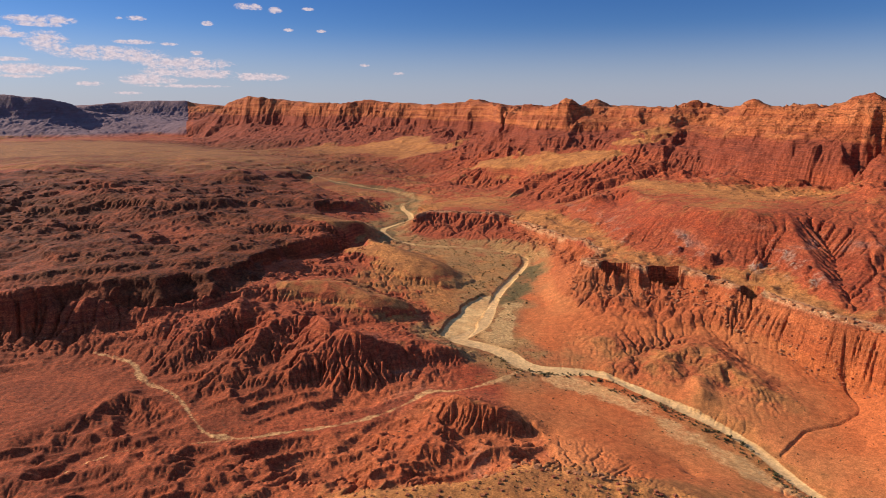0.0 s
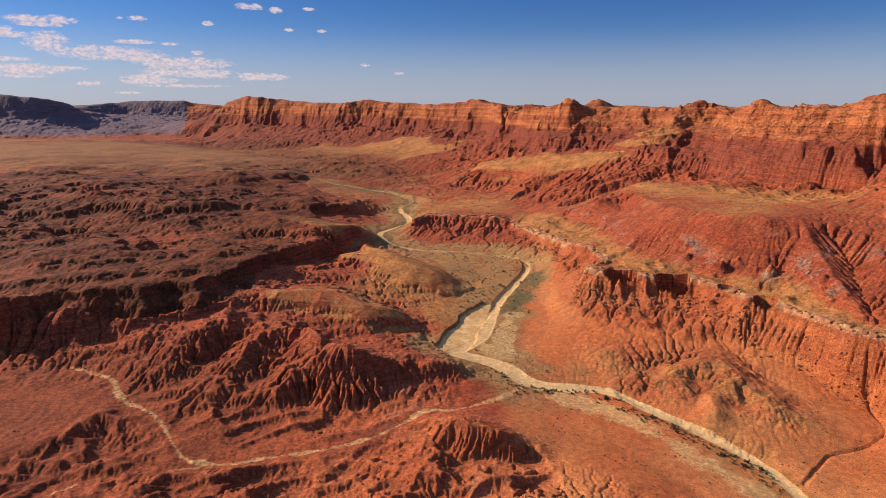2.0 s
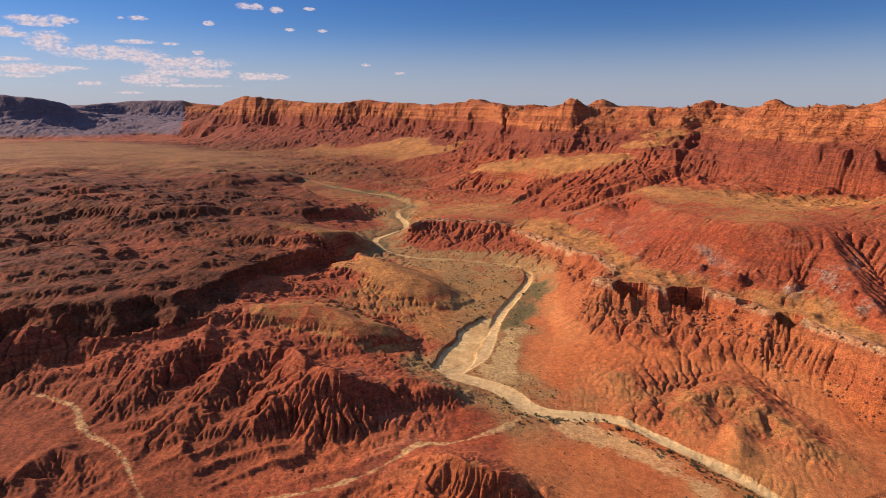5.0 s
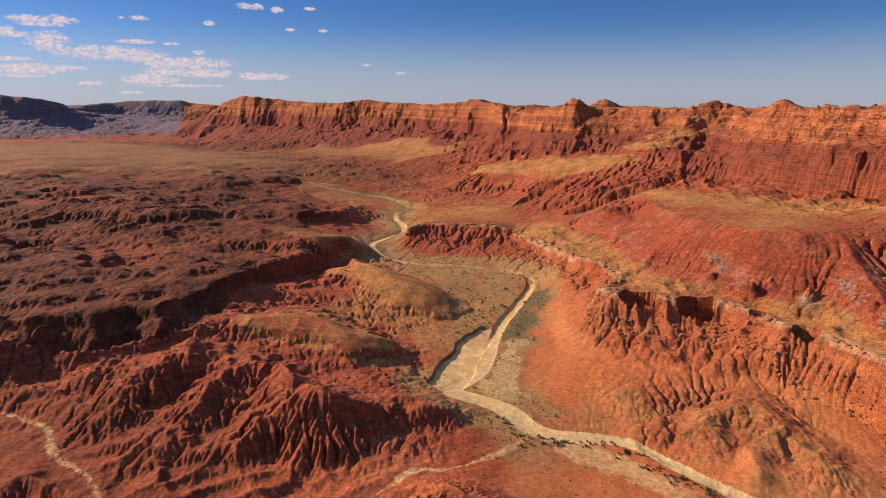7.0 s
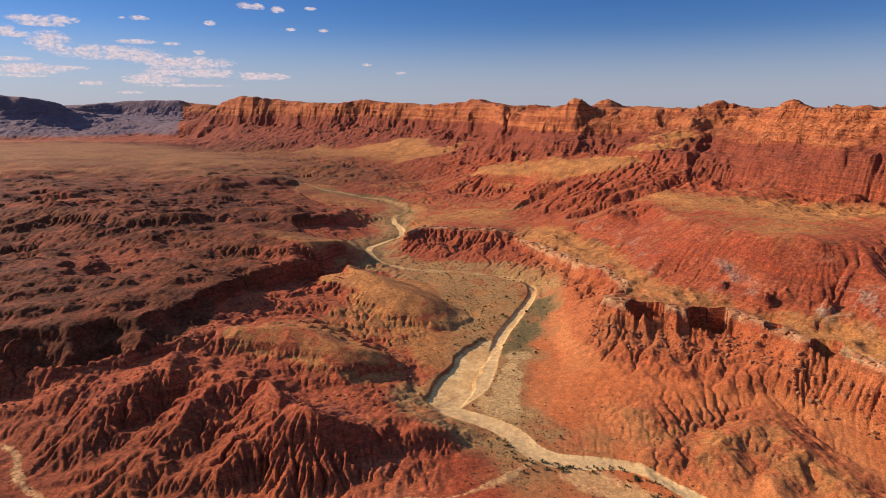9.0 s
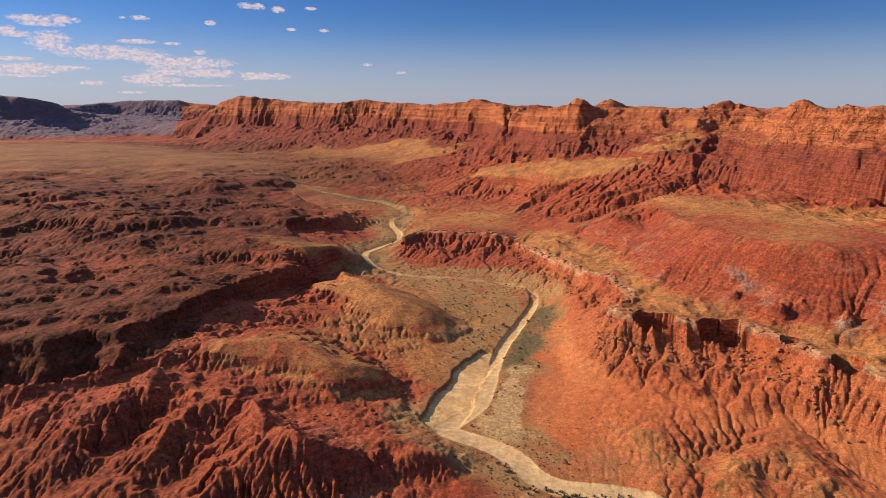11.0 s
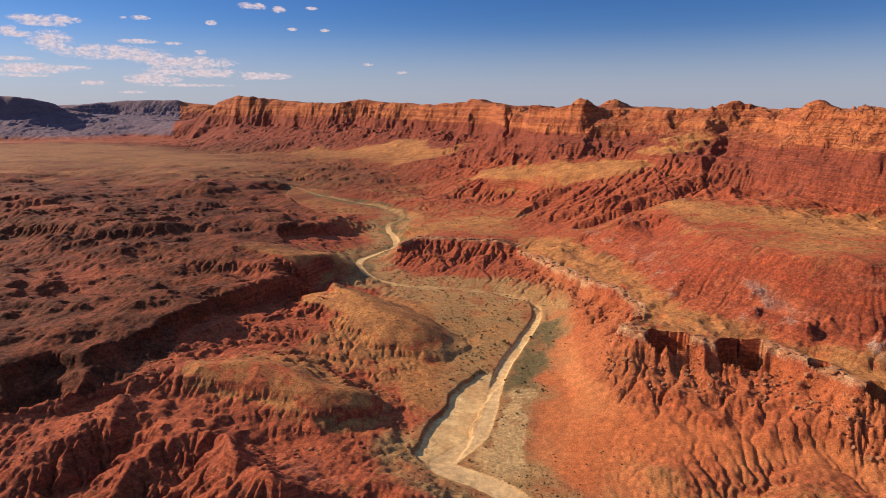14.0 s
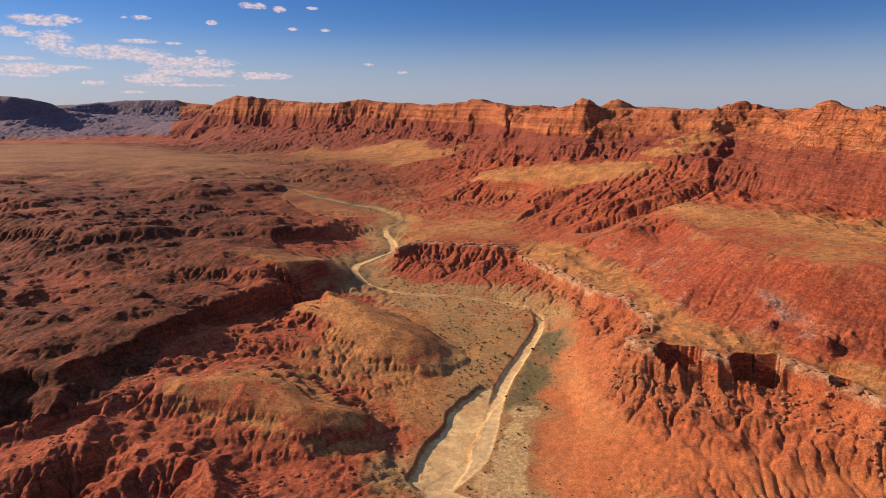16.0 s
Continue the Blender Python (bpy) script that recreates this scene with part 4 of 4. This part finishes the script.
claim(12, (RR * jag > ring(["toe_e"])) & (PX > 0) & (RR < 1000) & (H > 13) & (PY < 700))
claim(13, (RR * jag > ring(["rim_e_foot"])) & (PX > 15) & (RR < 1000) & (PY < 700) & (H > 26))
claim(14, (RR * jag > ring(["terr_back"])) & (PX > 40) & (RR < 1300))
claim(15, (RR * jag > ring(["flat_e"])) & (RR * jag < ring(["flat_e_back"], 0) + 40) & (PX > 95))
claim(16, RR * jag > np.where(ANG[None] > radians(-25), ring(["esc_foot"]), 4900))
claim(17, RR * jag > np.where(ANG[None] > radians(-24.4), ring(["esc_mid"]), 4900))
claim(18, RR * jag > np.where(ANG[None] < radians(-31.5), ring(["mesa_w_foot"], 2380), 4900))
claim(19, RR * jag > np.where(ANG[None] < radians(-32.5), ring(["mesa_w_mid"], 2560), 4900))
claim(20, RR * jag > np.where((ANG[None] >= radians(-31.5)) & (ANG[None] <= radians(-25)), ring(["mesa_f_foot"], 2520), 4900))
claim(21, RR * jag > np.where((ANG[None] >= radians(-32.5)) & (ANG[None] <= radians(-24.4)), ring(["mesa_f_mid"], 3400), 4900))
claim(22, (SAND > 0.55) & (river < 25) & (river_at < 0.7))


def tidy(step=3):
    """Each landform keeps its one largest piece; scraps fall to the ground."""
    small = PART[::step, ::step].copy()
    ny, nx = small.shape
    seen = np.zeros(small.shape, bool)
    pieces = {}
    flat, mark = small.tolist(), seen.tolist()
    for j in range(ny):
        for i in range(nx):
            code = flat[j][i]
            if code == 0 or mark[j][i]:
                continue
            mark[j][i] = True
            todo, cells = [(j, i)], []
            while todo:
                a, b = todo.pop()
                cells.append((a, b))
                for c, d in ((a + 1, b), (a - 1, b), (a, b + 1), (a, b - 1)):
                    if 0 <= c < ny and 0 <= d < nx and not mark[c][d] and flat[c][d] == code:
                        mark[c][d] = True
                        todo.append((c, d))
            if len(cells) > len(pieces.get(code, ())):
                pieces[code] = cells
    clean = np.zeros_like(small)
    for code, cells in pieces.items():
        a = np.array(cells)
        clean[a[:, 0], a[:, 1]] = code
    return np.repeat(np.repeat(clean, step, 0), step, 1)[:NR, :NA]


PART = tidy()
TAN = TAN * (1 - 0.4 * upland * (1 - ROUND))
FIELDS = (("tan", TAN), ("sand", SAND), ("scrub", SCRUB), ("red", RED), ("pale", PALE), ("brown", DIM_BROWN), ("orange", ORANGE), ("grey", HAZE_GREY), ("talus", TALUS), ("thicket", THICKET), ("rim", RIM))
CO = np.stack([PX, PY, H], -1).reshape(-1, 3).astype(np.float32)
# normals of the whole sheet, so that the seams between the landforms do not show
_ga, _gr = np.gradient(CO.reshape(NR, NA, 3), axis=1), np.gradient(CO.reshape(NR, NA, 3), axis=0)
NORMAL = np.cross(_ga, _gr).reshape(-1, 3)
NORMAL /= np.linalg.norm(NORMAL, axis=1, keepdims=True)


def mesh_from(name, co, quads, values):
    me = bpy.data.meshes.new(name)
    me.vertices.add(len(co))
    me.vertices.foreach_set("co", np.asarray(co, np.float32).ravel())
    me.loops.add(quads.size)
    me.loops.foreach_set("vertex_index", quads.astype(np.int32).ravel())
    me.polygons.add(len(quads))
    me.polygons.foreach_set("loop_start", np.arange(0, quads.size, 4, dtype=np.int32))
    me.polygons.foreach_set("use_smooth", np.ones(len(quads), bool))
    for (key, _), v in zip(FIELDS, values):
        me.attributes.new(key, "FLOAT", "POINT").data.foreach_set("value", v.astype(np.float32))
    me.update(calc_edges=True)
    me.materials.append(LAND_MAT)
    return me


QUADS = np.arange(NR * NA).reshape(NR, NA)
QUADS = np.stack([QUADS[:-1, :-1], QUADS[:-1, 1:], QUADS[1:, 1:], QUADS[1:, :-1]], -1)


def patch(name, code, parent=None, label=""):
    """The quads of one landform, or of one part of it, as a mesh."""
    used, quads = np.unique(QUADS[PART[:-1, :-1] == code], return_inverse=True)
    me = mesh_from(name, CO[used], quads.reshape(-1, 4), [g.ravel()[used] for _, g in FIELDS])
    me.normals_split_custom_set_from_vertices(NORMAL[used].tolist())
    ob = new(name, me)
    if parent is not None:
        ob.parent = parent
    if label:
        ob["label"] = label
    return ob


def landform(name, label, category, *parts):
    base = tagged(new(name), label, category)
    for part_name, code, part_label in parts:
        patch(part_name, code, base, part_label)
    return base


def outskirts():
    """The land out of sight at the sides and behind, coarser, joined edge to edge."""
    blocks = []
    for side, edge in ((0, ANG[0]), (NA - 1, ANG[-1])):
        angles = np.linspace(edge, -math.pi if side == 0 else math.pi, 16)
        f = np.linspace(0, 1, 16)[None]
        x, y = OX + R[:, None] * np.sin(angles)[None], OY + R[:, None] * np.cos(angles)[None]
        z = H[:, side][:, None] * (1 - f) ** 2 + (1 - (1 - f) ** 2) * (40 + 14 * fbm(x, y, 240, 4, 1))
        blocks.append((x[::4], y[::4], z[::4], side))
    out = []
    for x, y, z, side in blocks:
        k = np.arange(x.size).reshape(x.shape)
        q = np.stack([k[:-1, :-1], k[:-1, 1:], k[1:, 1:], k[1:, :-1]], -1).reshape(-1, 4)
        if side == 0:
            q = q[:, ::-1]
        out.append((np.stack([x, y, z], -1).reshape(-1, 3), q))
    angles = np.concatenate([np.linspace(-math.pi, ANG[0], 12)[:-1], ANG[::6], [ANG[-1]], np.linspace(ANG[-1], math.pi, 12)[1:]])
    rim = np.interp(angles, ANG, H[0]) * ((angles > ANG[0]) & (angles < ANG[-1]))
    rim = np.where(angles <= ANG[0], H[0, 0] + (40 - H[0, 0]) * (1 - ((angles + math.pi) / (ANG[0] + math.pi)) ** 2), rim)
    rim = np.where(angles >= ANG[-1], H[0, -1] + (40 - H[0, -1]) * (1 - ((math.pi - angles) / (math.pi - ANG[-1])) ** 2), rim)
    f = np.linspace(1, 0.02, 14)[:, None]
    x, y = OX + R[0] * f * np.sin(angles)[None], OY + R[0] * f * np.cos(angles)[None]
    z = rim[None] * f + 14 * (1 - f) + 3 * (1 - f) * fbm(x, y, 40, 3, 1)
    k = np.arange(x.size).reshape(x.shape)
    out.append((np.stack([x, y, z], -1).reshape(-1, 3), np.stack([k[:-1, :-1], k[1:, :-1], k[1:, 1:], k[:-1, 1:]], -1).reshape(-1, 4)))
    return out


used, quads = np.unique(QUADS[PART[:-1, :-1] == 0], return_inverse=True)
co, quads, values = [CO[used]], [quads.reshape(-1, 4)], [[g.ravel()[used] for _, g in FIELDS]]
count = len(used)
for c, q in outskirts():
    co.append(c)
    quads.append(q + count)
    values.append([np.full(len(c), v) for v in (0.4, 0, 0, 0.2, 0, 0, 0, 0, 0, 0, 0)])
    count += len(c)
ground = new("ground", mesh_from("ground", np.concatenate(co), np.concatenate(quads), [np.concatenate(v) for v in zip(*values)]))
tagged(ground, "red and tan desert floor of gullied clay", kind="structure")
tagged(patch("river_bed", 22), "pale sandy bed of a dry river", kind="structure")

landform("plateau", "brown rolling desert plateau above a dark eroded cliff", "plateau", ("plateau_top", 1, "brown hummocky desert soil, darkened as in low sun"), ("cliff", 2, "dark red eroded cliff"))
landform("badland_ridge", "red clay badland ridge cut by many gullies", "ridge", ("flank", 3, "red fluted clay flank"), ("crest", 23, "brownish narrow crest"))
for code, text in ((4, "tan mound with red fluted sides above the river"), (5, "smooth tan dome-shaped hill beside the river bend"), (6, "small brown hill with a steep fluted side"), (7, "low tan gullied hills beside the dry river"), (8, "grey-brown hill with dark red ribbed flank"), (9, "tan rocky knoll over red hummocks")):
    tagged(patch("hill", code), text, "hill", "low hills in the valley")
butte = landform("butte", "red flat-topped butte standing in the valley", "butte", ("cap", 10, "flat tan top with a broken edge"), ("slope", 11, "red fluted slope"))
terrace = landform("terrace", "red sandstone terrace with fluted cliffs and tan top", "terrace", ("slope", 12, "orange fluted slope"), ("cap", 13, "tan cap rock with a broken edge"))
landform("bench", "red banded slope under a grassy flat bench", "bench", ("slope", 14, "red slope banded with pale clay"), ("top", 15, "flat tan grassy top"))
landform("escarpment", "long orange sandstone escarpment with ledges and talus", "cliff", ("talus", 16, "dark red talus slope"), ("cliff", 17, "orange ledged sandstone wall"))
landform("mesa", "steep mesa in shade beside the valley, tinted grey as haze", "mesa", ("talus", 18, ""), ("cliff", 19, "shaded steep cliff"))
landform("mesa", "distant flat-topped mesa closing the valley", "mesa", ("talus", 20, ""), ("cliff", 21, "cliff band tinted pale purple-grey as haze"))


# ---- things on the land ----
rng = np.random.RandomState(11)


def ground_z(x, y, grid=None):
    """Height of the land (or another of its fields) at places in the plan."""
    grid = H if grid is None else grid
    lr, an = to_grid(np.asarray(x, float), np.asarray(y, float))
    v = np.clip((lr - LOGR[0]) / DR, 0, NR - 1.001)
    u = np.clip((an - ANG[0]) / DA, 0, NA - 1.001)
    i, j = v.astype(int), u.astype(int)
    fv, fu = v - i, u - j
    return (grid[i, j] * (1 - fu) + grid[i, j + 1] * fu) * (1 - fv) + (grid[i + 1, j] * (1 - fu) + grid[i + 1, j + 1] * fu) * fv


def raw_mesh(name, verts, faces, mat, smooth=False):
    me = bpy.data.meshes.new(name)
    me.from_pydata([tuple(v) for v in verts], [], [tuple(f) for f in faces])
    me.materials.append(mat)
    if smooth:
        me.polygons.foreach_set("use_smooth", np.ones(len(me.polygons), bool))
    return me


def stone_shape(r, flat=0.7):
    """A broken block: a box with each corner pushed about and cut corners; 12 to 24 triangles."""
    bm = bmesh.new()
    bmesh.ops.create_cube(bm, size=2.0)
    bmesh.ops.bevel(bm, geom=bm.edges[:], offset=0.22, segments=1, affect="EDGES")
    for v in bm.verts:
        v.co = Vector((v.co.x * (1 + r.uniform(-0.25, 0.25)), v.co.y * (1 + r.uniform(-0.25, 0.25)), v.co.z * flat * (1 + r.uniform(-0.22, 0.22))))
    verts = np.array([v.co for v in bm.verts])
    faces = [[v.index for v in f.verts] for f in bm.faces]
    bm.free()
    return verts, faces


STONES = [stone_shape(rng) for _ in range(8)]


def scatter(name, places, sizes, shapes, mat, label, lift=0.2):
    """Many small things too many to count, as one object."""
    all_v, all_f, n0 = [], [], 0
    for k, (x, y, z) in enumerate(places):
        v, f = shapes[k % len(shapes)]
        a = rng.uniform(0, 6.28)
        c, s = math.cos(a), math.sin(a)
        w = v * sizes[k]
        w = np.column_stack([w[:, 0] * c - w[:, 1] * s, w[:, 0] * s + w[:, 1] * c, w[:, 2]]) + (x, y, z + lift * sizes[k])
        all_v.append(w)
        all_f += [[i + n0 for i in q] for q in f]
        n0 += len(v)
    return tagged(new(name, raw_mesh(name, np.concatenate(all_v), all_f, mat)), label, kind="stuff")


def slope_at(x, y):
    return np.hypot(ground_z(x + 1.5, y) - ground_z(x - 1.5, y), ground_z(x, y + 1.5) - ground_z(x, y - 1.5)) / 3


def along(name, n, first=0, last=None):
    """Places spaced along a course, with the way it runs."""
    p = np.array(LAND[name][0], float)[first:last, :2]
    d = np.r_[0, np.cumsum(np.hypot(*np.diff(p, axis=0).T))]
    s = np.linspace(0, d[-1], n)
    x, y = np.interp(s, d, p[:, 0]), np.interp(s, d, p[:, 1])
    return x, y, np.arctan2(np.gradient(y), np.gradient(x))


# broken slabs of cap rock along the rims
def slab_mesh(r):
    v, f = stone_shape(r, 0.9)
    return raw_mesh("slab", v, f, CAP_STONE)


SLABS = [slab_mesh(rng) for _ in range(7)]
for thing, course, n, grow, last in ((terrace, "rim_e", 290, 0.8, 19), (butte, "butte_rim", 60, 1.1, None)):
    cap = next(c for c in thing.children if c.name.startswith("cap"))
    x, y, turn = along(course, n, 0, last)
    for k in range(n):
        if rng.rand() < 0.25:
            continue
        px, py = x[k] + rng.uniform(-1.6, 1.6), y[k] + rng.uniform(-1.0, 2.6)
        ob = new("slab", SLABS[k % 7])
        ob.parent = cap
        length, depth, high = grow * rng.uniform(1.0, 3.0), grow * rng.uniform(0.8, 2.2), grow * rng.uniform(0.7, 1.4)
        ob.matrix_basis = Matrix.LocRotScale((px, py, float(ground_z(px, py)) - 0.35 * high), Euler((rng.uniform(-0.1, 0.1), rng.uniform(-0.1, 0.1), turn[k] + rng.uniform(-0.4, 0.4))), (length, depth, high))

# fallen blocks under the rims
places, sizes = [], []
for course, n, drop in (("rim_e_foot", 1500, 26), ("rim_w_foot", 700, 22), ("butte_foot", 250, 20), ("hill_n", 300, 14), ("mound_toe", 200, 8)):
    x, y, turn = along(course, n)
    out = rng.rand(n) ** 1.5 * drop
    x, y = x + rng.normal(0, 3, n), y - out + rng.normal(0, 2, n)
    z = ground_z(x, y)
    places += list(zip(x, y, z))
    sizes += list(0.15 + 0.55 * rng.rand(n) ** 3)
scatter("boulders", places, sizes, STONES, RED_STONE, "red sandstone blocks fallen below the rims")
BLOCKS = [raw_mesh("boulder", *shape, CAP_STONE) for shape in STONES]


def boulders(x, y, size, label):
    """Single large blocks resting on the slopes."""
    for k, (px, py, r) in enumerate(zip(x, y, size)):
        ob = tagged(new("boulder", BLOCKS[k % 8]), label, "boulder", "large fallen blocks")
        ob.matrix_basis = Matrix.LocRotScale((px, py, float(ground_z(px, py)) + 0.25 * r), Euler((rng.uniform(-0.4, 0.4), rng.uniform(-0.4, 0.4), rng.uniform(0, 6))), (r, r * rng.uniform(0.6, 1), r * 0.9))


x, y, turn = along("rim_e_foot", 60, 6, 17)
boulders(x + rng.normal(0, 3, 60), y - rng.uniform(3, 26, 60), rng.uniform(0.5, 1.15, 60), "pale sandstone block lying on the red slope")
x, y, turn = along("hill_n", 34, 2, 6)
boulders(x + rng.normal(0, 2.5, 34), y + rng.uniform(2, 11, 34), rng.uniform(0.4, 1.3, 34), "pale sandstone block on the edge of the tan knoll")


# ---- plants ----
def shrub(r):
    """A desert shrub: bent stems and a loose crown of small leaf tufts."""
    base = tagged(new("shrub"), "grey-green desert shrub beside the dry river", "shrub", "shrubs along the river")
    tips, verts, faces = [], [], []
    for _ in range(7):
        a, lean = r.uniform(0, 6.28), r.uniform(0.2, 0.9)
        end = np.array([math.cos(a) * lean, math.sin(a) * lean, r.uniform(0.45, 0.95)])
        mid = end * (0.45, 0.45, 0.6)
        n0 = len(verts)
        for p, w in ((np.zeros(3), 0.06), (mid, 0.04), (end, 0.012)):
            for q in range(3):
                verts.append(p + w * np.array([math.cos(2.1 * q), math.sin(2.1 * q), 0]))
        for lv in (0, 3):
            for q in range(3):
                faces.append([n0 + lv + q, n0 + lv + (q + 1) % 3, n0 + lv + 3 + (q + 1) % 3, n0 + lv + 3 + q])
        tips += [end, mid * 1.3, end * (0.8, 0.8, 1.05)]
    ob = new("stems", raw_mesh("stems", verts, faces, BARK))
    ob.parent = base
    verts, faces = [], []
    for t in tips:
        for _ in range(6):
            c = t + r.normal(0, 0.13, 3)
            u, v = r.normal(0, 1, 3), r.normal(0, 1, 3)
            u, v = 0.16 * u / np.linalg.norm(u), 0.11 * v / np.linalg.norm(v)
            n0 = len(verts)
            verts += [c - u, c - v, c + u, c + v]
            faces.append([n0, n0 + 1, n0 + 2, n0 + 3])
    ob = new("crown", raw_mesh("crown", verts, faces, LEAF))
    ob.parent = base
    return base


kinds = [shrub(rng) for _ in range(5)]
spots = []
while len(spots) < 285:
    if rng.rand() < 0.5:
        # a line of shrubs on the bank of the lower river
        x, y, _ = along("river", 200, 0, 9)
        k = rng.randint(200)
        x, y = x[k] - abs(rng.normal(0, 4.0)) - 2.5, y[k] - abs(rng.normal(0, 3.5)) - 2.0
    else:
        x, y = rng.uniform(-40, 45), rng.uniform(350, 600)
        if ground_z(x, y, SCRUB) < 0.55 * rng.rand() + 0.25 or ground_z(x, y, SAND) > 0.6:
            continue
    spots.append((x, y, float(ground_z(x, y)), rng.uniform(0.55, 1.3) * (1.5 if rng.rand() < 0.12 else 1)))
for k, (x, y, z, s) in enumerate(spots):
    m = Matrix.LocRotScale((x, y, z - 0.05), Euler((0, 0, rng.uniform(0, 6.28))), None)
    ob = kinds[k] if k < 5 else copy_thing(kinds[k % 5], m)
    ob.matrix_basis = Matrix.LocRotScale((x, y, z - 0.05), Euler((0, 0, rng.uniform(0, 6.28))), (s, s, s * rng.uniform(0.7, 1)))


def tuft(r):
    """A small cushion of scrub: six leaning blades round a low dome."""
    v, f = [], []
    for q in range(6):
        a = q * 1.05 + r.uniform(-0.3, 0.3)
        c, s = math.cos(a), math.sin(a)
        n0 = len(v)
        w, hgt = r.uniform(0.5, 1.0), r.uniform(0.5, 0.9)
        v += [(0.1 * c, 0.1 * s, 0), (w * c - 0.4 * s, w * s + 0.4 * c, 0.25 * hgt), (0.5 * w * c, 0.5 * w * s, hgt), (w * c + 0.4 * s, w * s - 0.4 * c, 0.25 * hgt)]
        f.append([n0, n0 + 1, n0 + 2, n0 + 3])
    return np.array(v), f


n = 60000
a, lr = rng.uniform(ANG[2], ANG[-3], n), rng.uniform(math.log(300), math.log(1150), n)
x, y = OX + np.exp(lr) * np.sin(a), OY + np.exp(lr) * np.cos(a)
want = 0.25 * ground_z(x, y, TAN) + 1.0 * ground_z(x, y, SCRUB) + 0.08 * ground_z(x, y, ORANGE) + 0.06
clump = 0.5 + 0.9 * fbm(x, y, 25, 3, 5)
ok = (rng.rand(n) < want * clump) & (slope_at(x, y) < 0.45) & (ground_z(x, y, SAND) < 0.5)
x, y = x[ok][:15000], y[ok][:15000]
size = rng.uniform(0.25, 0.7, len(x)) * np.clip(np.hypot(x, y) / 500, 0.8, 1.6)
scatter("sagebrush", list(zip(x, y, ground_z(x, y))), size, [tuft(rng) for _ in range(6)], SAGE, "small dark sagebrush tufts dotting the soil", 0.0)
